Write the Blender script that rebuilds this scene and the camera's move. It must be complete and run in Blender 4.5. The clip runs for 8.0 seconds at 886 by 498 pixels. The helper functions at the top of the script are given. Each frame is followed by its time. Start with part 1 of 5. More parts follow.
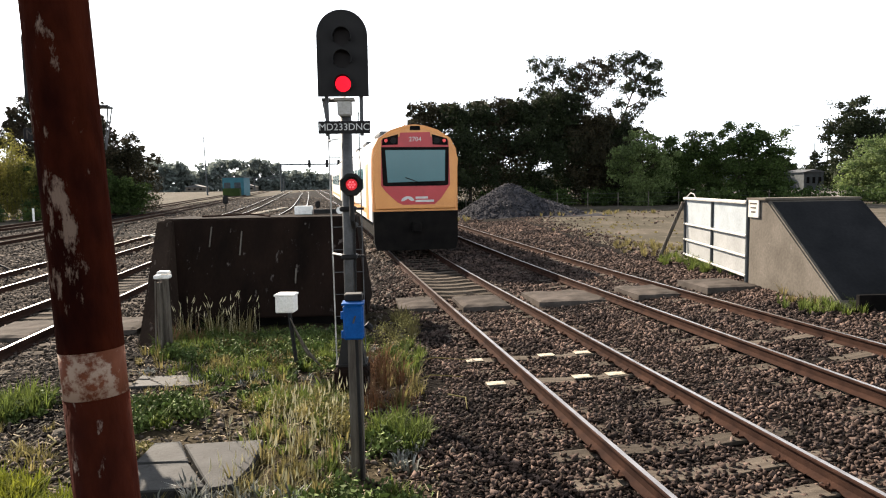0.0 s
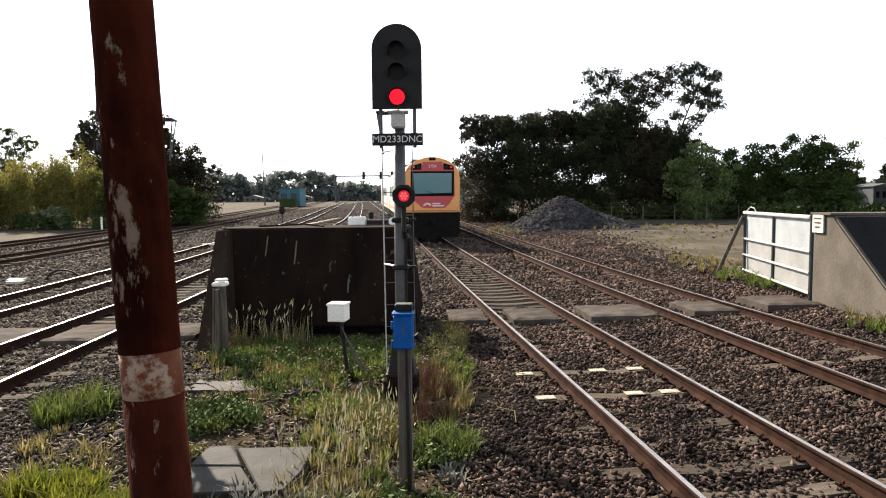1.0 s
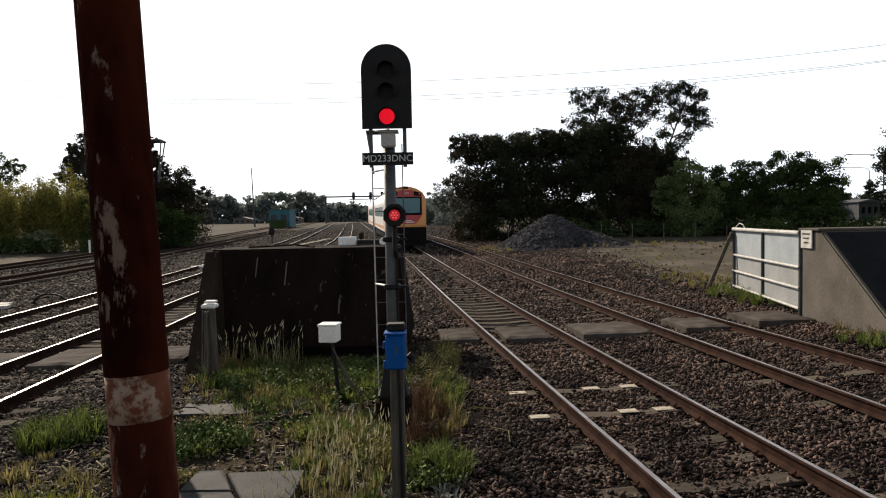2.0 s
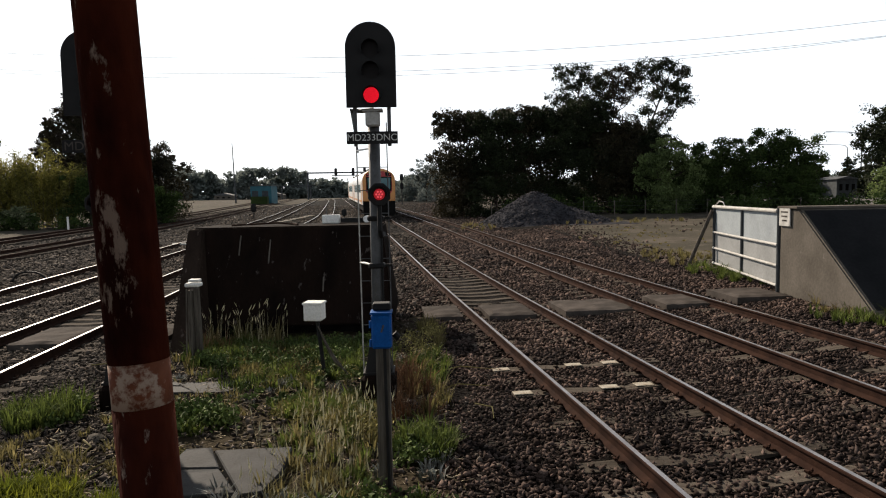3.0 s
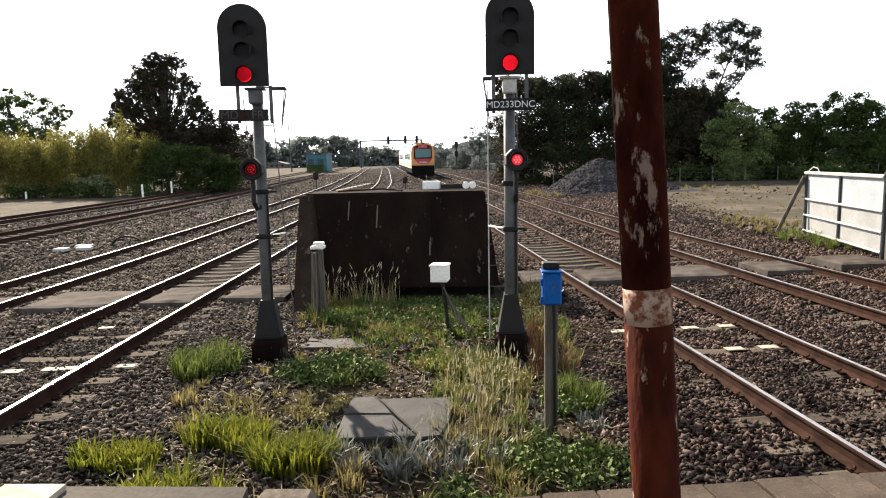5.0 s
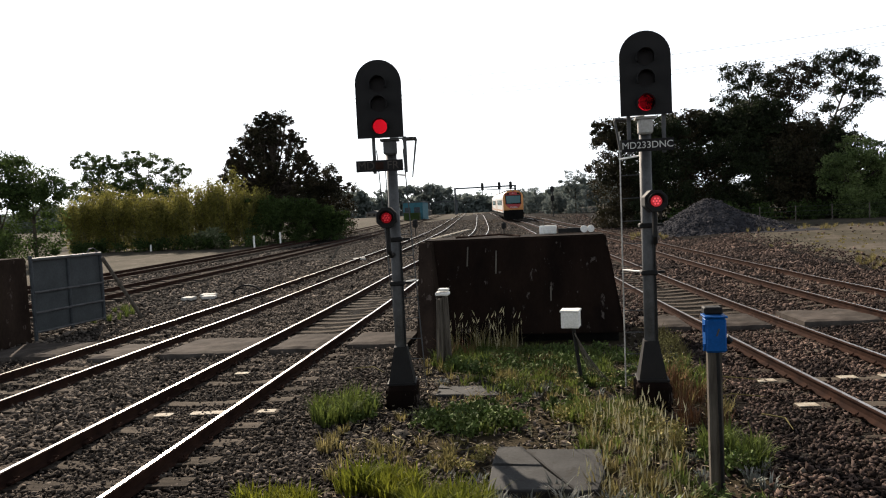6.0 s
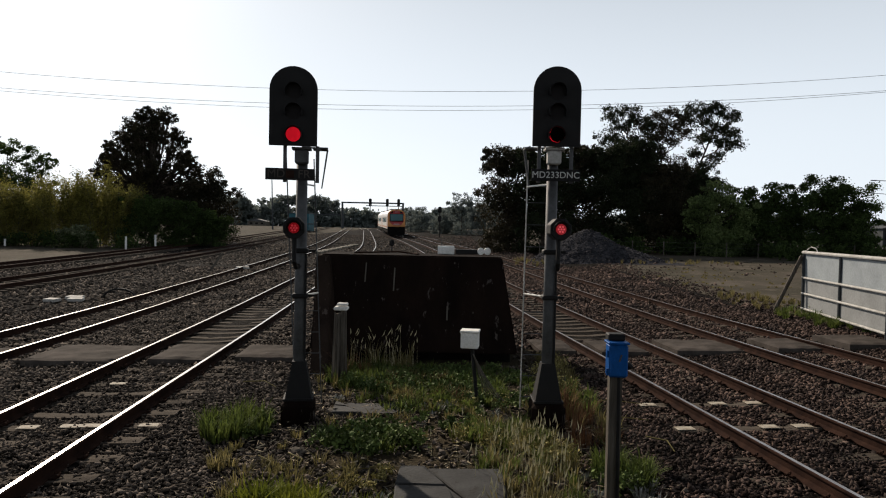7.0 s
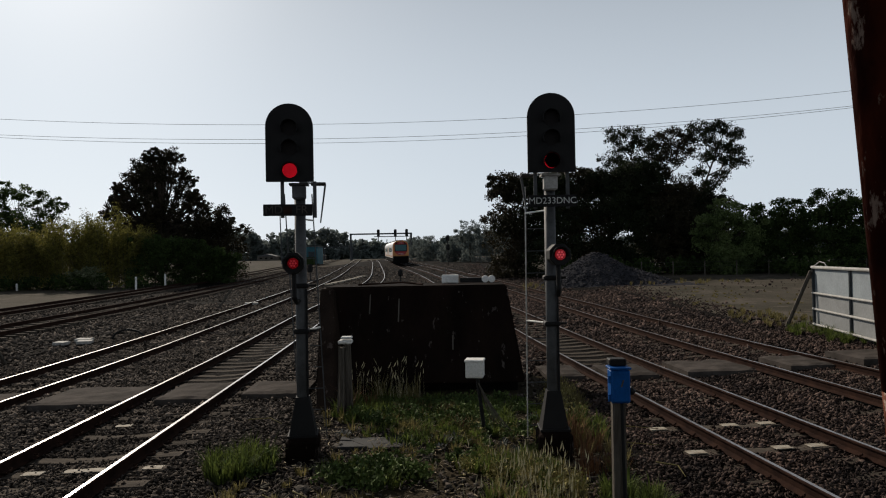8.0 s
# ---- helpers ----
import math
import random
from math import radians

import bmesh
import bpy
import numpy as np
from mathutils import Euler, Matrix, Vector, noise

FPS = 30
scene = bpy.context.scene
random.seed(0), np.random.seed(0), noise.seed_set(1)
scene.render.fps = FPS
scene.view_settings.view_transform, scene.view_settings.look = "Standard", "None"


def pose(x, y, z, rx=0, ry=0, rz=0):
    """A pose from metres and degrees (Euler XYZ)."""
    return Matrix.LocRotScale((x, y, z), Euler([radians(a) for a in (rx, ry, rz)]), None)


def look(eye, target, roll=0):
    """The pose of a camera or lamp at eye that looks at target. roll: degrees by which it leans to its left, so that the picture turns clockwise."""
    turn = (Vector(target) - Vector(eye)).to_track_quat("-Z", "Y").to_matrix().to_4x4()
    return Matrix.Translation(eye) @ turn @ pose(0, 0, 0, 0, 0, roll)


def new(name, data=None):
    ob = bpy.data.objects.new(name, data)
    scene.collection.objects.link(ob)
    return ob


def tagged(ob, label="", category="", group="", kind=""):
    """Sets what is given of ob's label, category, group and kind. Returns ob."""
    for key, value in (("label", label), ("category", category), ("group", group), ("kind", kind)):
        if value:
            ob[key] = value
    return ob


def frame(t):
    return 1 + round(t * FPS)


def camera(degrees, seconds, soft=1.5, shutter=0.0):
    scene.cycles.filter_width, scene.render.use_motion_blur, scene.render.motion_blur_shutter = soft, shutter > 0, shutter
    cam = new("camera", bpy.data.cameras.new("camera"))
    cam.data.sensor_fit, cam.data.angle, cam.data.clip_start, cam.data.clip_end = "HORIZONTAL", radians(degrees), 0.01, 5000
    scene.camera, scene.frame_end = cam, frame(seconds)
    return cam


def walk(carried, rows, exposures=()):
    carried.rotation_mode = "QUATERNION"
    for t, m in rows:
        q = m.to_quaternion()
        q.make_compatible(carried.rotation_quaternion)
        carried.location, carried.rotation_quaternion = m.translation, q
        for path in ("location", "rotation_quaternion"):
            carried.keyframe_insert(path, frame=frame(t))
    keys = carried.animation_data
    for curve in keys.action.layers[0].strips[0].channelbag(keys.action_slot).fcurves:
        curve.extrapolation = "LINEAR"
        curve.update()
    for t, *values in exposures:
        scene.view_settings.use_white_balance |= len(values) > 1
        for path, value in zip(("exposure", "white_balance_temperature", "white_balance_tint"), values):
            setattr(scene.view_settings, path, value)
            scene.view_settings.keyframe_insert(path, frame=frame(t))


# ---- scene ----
cam = camera(66.4, 8.0, soft=1.12)
PATH = [
    (0, (0.894, -8.042, 2.485), (1.026, -6.055, 2.303), -0.9),
    (0.5, (0.894, -8.024, 2.473), (0.944, -6.033, 2.294), -1.1),
    (1, (0.904, -8.053, 2.482), (0.884, -6.059, 2.337), -0.5),
    (1.5, (0.9, -8.045, 2.483), (0.936, -6.048, 2.375), -0.3),
    (1.7, (0.892, -8.023, 2.47), (0.895, -6.025, 2.387), -0.9),
    (2.8, (0.901, -8.044, 2.494), (0.948, -6.049, 2.354), -1.4),
    (3, (0.874, -8.074, 2.506), (0.932, -6.081, 2.348), -1.0),
    (3.5, (0.683, -8.273, 2.493), (0.601, -6.283, 2.306), 0.7),
    (3.6, (0.634, -8.316, 2.477), (0.471, -6.339, 2.221), 1.2),
    (4, (0.403, -8.35, 2.473), (0.127, -6.384, 2.234), 2.7),
    (4.1, (0.343, -8.346, 2.471), (0.031, -6.38, 2.277), 1.2),
    (5.3, (-0.357, -8.442, 2.501), (-0.411, -6.459, 2.241), -1.3),
    (5.5, (-0.46, -8.467, 2.486), (-0.595, -6.478, 2.316), -2.2),
    (6, (-0.698, -8.381, 2.503), (-1.054, -6.415, 2.398), -2.7),
    (6.5, (-0.916, -8.393, 2.496), (-0.974, -6.394, 2.458), 0.3),
    (7, (-1.006, -8.398, 2.509), (-1.021, -6.399, 2.449), 1.2),
    (7.5, (-1.014, -8.451, 2.528), (-0.984, -6.452, 2.574), 0.2),
    (8, (-0.879, -8.38, 2.529), (-0.922, -6.381, 2.552), -1.0),
]
EXPOSURES = [(0, 2, 6500, 10), (1, 1.88, 6500, 10), (1.4, 1.4, 6500, 10), (1.7, 0.95, 6500, 10), (2.8, 0.72, 6500, 10), (3.2, 0.88, 6500, 10), (3.5, 1.5, 6500, 10),
             (4, 2.05, 6500, 10), (5.3, 2, 6500, 10), (5.6, 1.75, 6500, 10), (6, 1.1, 6450, 10), (6.5, 0.35, 6420, 10), (7, 0.25, 6380, 9.5), (7.5, 0.25, 6450, 10), (8, -0.2, 6200, 8.5)]
walk(cam, [(t, look(eye, target, roll)) for t, eye, target, roll in PATH], EXPOSURES)

# ---- world and sun: hazy sun ahead and to the left, backlighting the yard ----
SUN_EL, SUN_AZ = 31.5, -32.0
world = bpy.data.worlds.new("world")
scene.world = world
world.use_nodes = True
wn = world.node_tree
sky = wn.nodes.new("ShaderNodeTexSky")
sky.sky_type = 'NISHITA'
sky.sun_disc = False
sky.sun_elevation, sky.sun_rotation = radians(SUN_EL), radians(SUN_AZ)
sky.dust_density, sky.air_density, sky.ozone_density = 1.6, 1.0, 1.2
haze = wn.nodes.new("ShaderNodeHueSaturation")
haze.inputs["Saturation"].default_value, haze.inputs["Value"].default_value = 0.42, 0.6
wn.links.new(sky.outputs[0], haze.inputs["Color"])
height = wn.nodes.new("ShaderNodeTexGradient")
height.texture_mapping.mapping_x, height.texture_mapping.mapping_y, height.texture_mapping.mapping_z = 'Z', 'X', 'Y'
low = wn.nodes.new("ShaderNodeMapRange")
low.interpolation_type = 'SMOOTHSTEP'
for socket, v in (("From Min", 0.0), ("From Max", 0.75), ("To Min", 0.65), ("To Max", 0.05)):
    low.inputs[socket].default_value = v
wn.links.new(height.outputs["Fac"], low.inputs["Value"])
veil = wn.nodes.new("ShaderNodeMix")
veil.data_type = 'RGBA'
veil.inputs["B"].default_value = (13.2, 14.2, 15.2, 1)
wn.links.new(low.outputs[0], veil.inputs["Factor"])
wn.links.new(haze.outputs[0], veil.inputs["A"])
wn.links.new(veil.outputs["Result"], wn.nodes["Background"].inputs[0])
wn.nodes["Background"].inputs[1].default_value = 0.075
sun = new("sun", bpy.data.lights.new("sun", 'SUN'))
sun.data.energy, sun.data.angle, sun.data.color = 5.0, radians(0.6), (1.0, 0.86, 0.70)
sd = Vector((math.sin(radians(SUN_AZ)) * math.cos(radians(SUN_EL)), math.cos(radians(SUN_AZ)) * math.cos(radians(SUN_EL)), math.sin(radians(SUN_EL))))
sun.matrix_world = look(sd * 50, (0, 0, 0))


# ---- materials ----
def mat(name, col, col2=None, rough=0.7, metal=0.0, scale=8.0, bump=0.2, fine=60.0, spot=None, spot_at=0.62, spot_scale=5.0, rand=0.0, island=0.0,
        glow=None, dist=0.01, stretch=(1, 1, 1)):
    m = bpy.data.materials.new(name)
    m.use_nodes = True
    nt = m.node_tree
    b = nt.nodes["Principled BSDF"]
    col2 = col2 or tuple(c * 0.7 for c in col)
    tc = nt.nodes.new("ShaderNodeTexCoord")
    mp = nt.nodes.new("ShaderNodeMapping")
    mp.inputs["Scale"].default_value = stretch
    nt.links.new(tc.outputs["Object"], mp.inputs[0])

    def noise_tex(s, detail=6, ragged=0.5):
        n = nt.nodes.new("ShaderNodeTexNoise")
        n.inputs["Scale"].default_value, n.inputs["Detail"].default_value = s, detail
        n.inputs["Roughness"].default_value = ragged
        nt.links.new(mp.outputs[0], n.inputs["Vector"])
        return n.outputs["Fac"]

    def ramp(fac, a, c):
        r = nt.nodes.new("ShaderNodeMapRange")
        r.inputs["From Min"].default_value, r.inputs["From Max"].default_value = a, c
        nt.links.new(fac, r.inputs["Value"])
        return r.outputs[0]

    def mix(fac, a, c, mode='MIX'):
        x = nt.nodes.new("ShaderNodeMix")
        x.data_type, x.blend_type = 'RGBA', mode
        for sock, v in ((x.inputs["Factor"], fac), (x.inputs["A"], a), (x.inputs["B"], c)):
            if isinstance(v, (int, float)):
                sock.default_value = v
            elif isinstance(v, tuple):
                sock.default_value = (*v, 1)
            else:
                nt.links.new(v, sock)
        return x.outputs["Result"]
    large, small = noise_tex(scale), noise_tex(fine, 4)
    c = mix(ramp(large, 0.35, 0.65), col, col2)
    c = mix(0.35, c, mix(ramp(small, 0.3, 0.7), (0.55, 0.55, 0.55), (1.25, 1.25, 1.25)), 'MULTIPLY')
    if spot:
        c = mix(ramp(noise_tex(spot_scale, 8, 0.68), spot_at, spot_at + 0.04), c, spot)
    for amount, node, out in ((rand, "ShaderNodeObjectInfo", "Random"), (island, "ShaderNodeNewGeometry", "Random Per Island")):
        if amount:
            o = nt.nodes.new(node)
            g = nt.nodes.new("ShaderNodeMapRange")
            g.inputs["To Min"].default_value, g.inputs["To Max"].default_value = 1 - amount, 1 + amount
            nt.links.new(o.outputs[out], g.inputs["Value"])
            cb = nt.nodes.new("ShaderNodeCombineColor")
            for i in range(3):
                nt.links.new(g.outputs[0], cb.inputs[i])
            c = mix(1.0, c, cb.outputs[0], 'MULTIPLY')
    nt.links.new(c, b.inputs["Base Color"])
    b.inputs["Roughness"].default_value, b.inputs["Metallic"].default_value = rough, metal
    b.inputs["Specular IOR Level"].default_value = 0.5 if rough < 0.5 else 0.12 if rough < 0.82 else 0.02
    if bump:
        bp = nt.nodes.new("ShaderNodeBump")
        bp.inputs["Strength"].default_value, bp.inputs["Distance"].default_value = bump, dist
        nt.links.new(small, bp.inputs["Height"])
        nt.links.new(bp.outputs[0], b.inputs["Normal"])
    if glow:
        b.inputs["Emission Color"].default_value, b.inputs["Emission Strength"].default_value = (*glow[0], 1), glow[1]
    return m


M_ground = mat("dry_grass_ground", (0.0743, 0.06467, 0.05229), (0.04816, 0.04403, 0.03302), 0.95, scale=0.25, fine=9, bump=0.6, dist=0.05, spot=(0.08944, 0.07706, 0.0633), spot_scale=0.6, spot_at=0.55)
# ballast bed kept near-black: paints the shade between the loose stones
M_bed_shade = mat("ballast_bed", (0.008187, 0.00639, 0.00557), (0.004588, 0.003768, 0.00344), 0.95, scale=0.7, fine=14, bump=1.0, dist=0.08, spot=(0.02064, 0.01858, 0.01651), spot_scale=10, spot_at=0.54)
M_soil = mat("soil", (0.04514, 0.03546, 0.02322), (0.02708, 0.02322, 0.01418), 0.95, scale=1.4, fine=20, bump=0.9, dist=0.04)
M_stone = mat("ballast_stone", (0.08531, 0.05986, 0.05022), (0.03165, 0.02477, 0.0227), 0.85, scale=0.8, fine=30, bump=0.3, island=0.8)
M_stone_grey = mat("grey_ballast_stone", (0.0904, 0.07544, 0.06408), (0.04391, 0.03721, 0.03255), 0.85, scale=0.8, fine=30, bump=0.3, island=0.8)
M_railtop = mat("worn_steel", (0.55, 0.52, 0.50), (0.42, 0.40, 0.38), 0.28, 0.9, scale=3, fine=50, bump=0.05)
M_railbrown = mat("dull_rail_head", (0.30, 0.28, 0.275), (0.19, 0.17, 0.165), 0.3, 0.7, scale=4, fine=60, bump=0.1)
M_railside = mat("rusty_rail", (0.034, 0.018, 0.013), (0.018, 0.010, 0.008), 0.85, 0.0, scale=5, fine=40, bump=0.3)
M_sleeper = mat("timber_sleeper", (0.086, 0.07224, 0.05917), (0.04541, 0.03853, 0.03234), 0.9, scale=3, fine=35, bump=0.5, rand=0.3, stretch=(0.4, 4, 1))
M_white_paint = mat("faded_white_paint", (0.3564, 0.3267, 0.2722), (0.2228, 0.1881, 0.1435), 0.8, scale=8, fine=40, bump=0.3, spot=(0.18, 0.14, 0.1), spot_scale=9, spot_at=0.6)
M_slab = mat("weathered_slab", (0.07706, 0.06605, 0.05917), (0.04266, 0.03715, 0.03302), 0.9, scale=2.5, fine=25, bump=0.4, rand=0.15, spot=(0.04954, 0.03963, 0.03468), spot_scale=6, spot_at=0.63)
# stained concrete, base taken near black to hold the block's shade
M_shadecon = mat("stained_shaded_concrete", (0.01165, 0.007197, 0.005506), (0.005506, 0.00381, 0.003177), 0.9, scale=1.2, fine=16, bump=0.4, spot=(0.06, 0.0496, 0.0448), spot_scale=4.5, spot_at=0.62, stretch=(1.6, 1, 0.5))
M_brown_con = mat("dark_brown_concrete", (0.0288, 0.02, 0.0152), (0.016, 0.0112, 0.0088), 0.9, scale=1.5, fine=18, bump=0.4, spot=(0.072, 0.056, 0.048), spot_scale=5, spot_at=0.6, stretch=(1.6, 1, 0.5))
M_con = mat("grey_concrete", (0.105, 0.09328, 0.07978), (0.06723, 0.05965, 0.05041), 0.9, scale=1.2, fine=18, bump=0.3, spot=(0.1216, 0.1088, 0.096), spot_scale=4, spot_at=0.64)
M_rust = mat("rust_red_paint", (0.055, 0.012, 0.0055), (0.015, 0.0036, 0.003), 0.85, scale=7, fine=38, bump=0.6, spot=(0.20, 0.15, 0.125), spot_scale=6.5, spot_at=0.578, stretch=(1.4, 1.4, 0.55))
M_rustband = mat("bare_rust_band", (0.15, 0.055, 0.028), (0.085, 0.022, 0.010), 0.8, scale=5, fine=45, bump=0.4, spot=(0.27, 0.20, 0.155), spot_scale=4.5, spot_at=0.50)
M_black = mat("black_paint", (0.006, 0.0057, 0.006), (0.0096, 0.009, 0.009), 0.7, scale=4, fine=60, bump=0.1)
M_board = mat("faded_board", (0.42, 0.41, 0.39), (0.30, 0.29, 0.27), 0.8, scale=6, fine=40, bump=0.2)
M_galv = mat("galvanised_steel", (0.0897, 0.09204, 0.09438), (0.05616, 0.05616, 0.0585), 0.65, 0.2, scale=5, fine=50, bump=0.15)
M_white = mat("white_metal", (0.72, 0.711, 0.684), (0.594, 0.576, 0.54), 0.5, scale=4, fine=40, bump=0.1)
M_sheet = mat("pale_sheet_metal", (0.245, 0.27, 0.285), (0.205, 0.225, 0.24), 0.5, scale=2, fine=20, bump=0.1)
M_cream = mat("cream_painted_sheet", (0.215, 0.22, 0.22), (0.175, 0.18, 0.18), 0.6, scale=2, fine=20, bump=0.1)
M_grey_sheet = mat("grey_sheet_metal", (0.048, 0.053, 0.056), (0.034, 0.038, 0.040), 0.6, scale=2, fine=20, bump=0.1)
M_blue = mat("blue_paint", (0.003, 0.066, 0.25), (0.002, 0.045, 0.17), 0.5, scale=6, fine=50, bump=0.1)
M_wood = mat("grey_timber", (0.115, 0.102, 0.086), (0.058, 0.05, 0.042), 0.85, scale=4, fine=30, bump=0.5, stretch=(5, 5, 0.5))
M_red_on = mat("red_signal_lens", (0.25, 0.006, 0.008), rough=0.5, bump=0, glow=((1.0, 0.012, 0.03), 0.53))
M_tail = mat("dim_red_tail_lamp", (0.5, 0.03, 0.03), rough=0.3, bump=0, glow=((1.0, 0.05, 0.05), 0.07))
M_marker = mat("marker_lens", (0.12, 0.005, 0.006), rough=0.35, bump=0, glow=((1.0, 0.015, 0.03), 0.155))
M_diode = mat("signal_diode", (0.5, 0.1, 0.1), rough=0.4, bump=0, glow=((1.0, 0.09, 0.12), 0.32))
M_gantry = mat("dark_steel", (0.05, 0.055, 0.06), (0.03, 0.034, 0.038), 0.7, scale=2, fine=20, bump=0.1)
# next: dark concrete colour that carries the shade of the east wall's slope
M_slope_shade = mat("shaded_slope_concrete", (0.017, 0.0175, 0.019), (0.010, 0.0108, 0.012), 0.85, scale=1.2, fine=18, bump=0.3, spot=(0.09, 0.085, 0.08), spot_scale=4, spot_at=0.68)
M_lens_off = mat("dark_lens", (0.008, 0.006, 0.006), rough=0.7, bump=0)
M_vane = mat("matte_black_vane", (0.004, 0.004, 0.004), rough=1.0, bump=0)
for dull, gloss in ((M_vane, 0.0), (M_lens_off, 0.2), (M_black, 0.2)):
    dull.node_tree.nodes["Principled BSDF"].inputs["Specular IOR Level"].default_value = gloss
M_letter = mat("white_lettering", (0.5, 0.5, 0.48), (0.4, 0.4, 0.385), 0.6, bump=0)
M_orange = mat("orange_yellow_paint", (0.56, 0.24, 0.06), (0.50, 0.205, 0.05), 0.4, scale=1.5, fine=30, bump=0.05)
M_red = mat("red_train_paint", (0.36, 0.022, 0.028), (0.30, 0.019, 0.023), 0.4, scale=1.5, fine=30, bump=0.05)
M_silver = mat("silver_train_side", (0.72, 0.71, 0.70), (0.62, 0.60, 0.58), 0.35, 0.15, scale=1, fine=20, bump=0.05)
M_under = mat("black_underframe", (0.0056, 0.0052, 0.0052), (0.0096, 0.0088, 0.008), 0.9, scale=3, fine=30, bump=0.2)
M_glass = mat("dark_train_glass", (0.032, 0.105, 0.12), (0.038, 0.12, 0.135), 0.2, scale=0.5, bump=0)
M_trunk = mat("bark", (0.07, 0.056, 0.0434), (0.035, 0.0294, 0.0245), 0.9, scale=3, fine=20, bump=0.6)
M_leaf = mat("dark_foliage", (0.0195, 0.0265, 0.0095), (0.0095, 0.0140, 0.0052), 0.75, scale=0.4, fine=6, bump=0, island=0.5)
M_leaf2 = mat("green_foliage", (0.04552, 0.0698, 0.0182), (0.02731, 0.04552, 0.01214), 0.75, scale=0.4, fine=6, bump=0, island=0.5)
M_leaf3 = mat("yellow_green_foliage", (0.2031, 0.1867, 0.04455), (0.09828, 0.09828, 0.0249), 0.75, scale=0.3, fine=5, bump=0, island=0.5)
M_leaf4 = mat("red_brown_foliage", (0.032, 0.025, 0.0125), (0.0145, 0.0155, 0.0068), 0.75, scale=0.4, fine=6, bump=0, island=0.5)
M_leaf5 = mat("pale_green_foliage", (0.13, 0.17, 0.06), (0.07, 0.10, 0.035), 0.6, scale=0.4, fine=6, bump=0, island=0.5)
# pale blue-grey leaves for far trees: distance haze is in the colour
M_far_haze = mat("hazed_foliage", (0.15, 0.17, 0.16), (0.10, 0.12, 0.11), 0.9, scale=0.1, fine=1.5, bump=0, island=0.3)
M_lush = mat("lush_grass_blade", (0.1512, 0.1562, 0.01764), (0.09072, 0.1109, 0.01512), 0.8, scale=2, fine=12, bump=0, island=0.35)
M_grass = mat("grass_blade", (0.09912, 0.126, 0.02856), (0.05208, 0.07224, 0.01764), 0.8, scale=1.5, fine=10, bump=0, island=0.45)
M_dry = mat("dry_grass_blade", (0.1685, 0.1404, 0.06085), (0.1123, 0.0983, 0.03745), 0.85, scale=1.5, fine=10, bump=0, island=0.4)
M_heap = mat("blue_grey_gravel", (0.03988, 0.03988, 0.04558), (0.02564, 0.02564, 0.02962), 0.9, scale=1.5, fine=10, bump=0.9, dist=0.08, island=0.4)
M_teal = mat("teal_metal_shed", (0.032, 0.11, 0.14), (0.026, 0.085, 0.11), 0.6, scale=1, fine=10, bump=0.1)
M_deck = mat("platform_asphalt", (0.085, 0.0782, 0.0697), (0.05525, 0.051, 0.04505), 0.9, scale=1.5, fine=40, bump=0.4)
M_pit = mat("pit_cover_concrete", (0.03808, 0.03808, 0.03808), (0.01904, 0.01904, 0.01904), 0.8, scale=3, fine=30, bump=0.4, spot=(0.016, 0.0144, 0.0128), spot_scale=7, spot_at=0.6)
M_paver = mat("brown_paver", (0.0748, 0.05984, 0.04896), (0.0442, 0.03604, 0.0306), 0.9, scale=4, fine=60, bump=0.5, rand=0.2, spot=(0.1632, 0.1428, 0.1224), spot_scale=60, spot_at=0.66)
M_road = mat("road", (0.136, 0.128, 0.12), (0.104, 0.1, 0.096), 0.9, scale=0.5, fine=5, bump=0.2)
for leaf in (M_leaf, M_leaf5, M_leaf2, M_leaf3, M_leaf4, M_grass, M_lush, M_dry, M_far_haze):
    nt = leaf.node_tree
    pb, out = nt.nodes["Principled BSDF"], nt.nodes["Material Output"]
    pb.inputs["Specular IOR Level"].default_value = 0.15
    tr, ms = nt.nodes.new("ShaderNodeBsdfTranslucent"), nt.nodes.new("ShaderNodeMixShader")
    ms.inputs[0].default_value = 0.2 if leaf in (M_leaf, M_leaf4) else 0.46 if leaf is M_leaf3 else 0.42
    nt.links.new(pb.inputs["Base Color"].links[0].from_socket, tr.inputs["Color"])
    nt.links.new(pb.outputs[0], ms.inputs[1])
    nt.links.new(tr.outputs[0], ms.inputs[2])
    nt.links.new(ms.outputs[0], out.inputs["Surface"])


# ---- building helpers ----
def ground_z(x, y):
    """Height of the yard: it climbs a little to the east and far away to the north."""
    across = np.interp(x, [-60, -22, -16, -9.8, -7.5, -5, 2, 4, 7, 9, 60], [-.1, -.1, -.12, -.2, -.08, 0, 0, 0.02, .17, .3, .35])
    return across + 0.011 * np.interp(y, [8, 12, 200, 400], [0, 2, 190, 200])


def gz(x, y):
    return float(ground_z(x, y))


def link(name, bm, material, smooth=False):
    me = bpy.data.meshes.new(name)
    bmesh.ops.recalc_face_normals(bm, faces=bm.faces[:])
    bm.to_mesh(me)
    bm.free()
    for m in (material if isinstance(material, (list, tuple)) else [material]):
        me.materials.append(m)
    if smooth:
        me.polygons.foreach_set("use_smooth", [True] * len(me.polygons))
    return new(name, me)


def part(name, bm, material, parent, label="", smooth=False):
    ob = link(name, bm, material, smooth)
    ob.parent = parent
    return tagged(ob, label)


def thing(name, m, label, category, group="", kind=""):
    ob = new(name)
    ob.empty_display_size = 0.2
    ob.matrix_world = m
    return tagged(ob, label, category, group, kind)


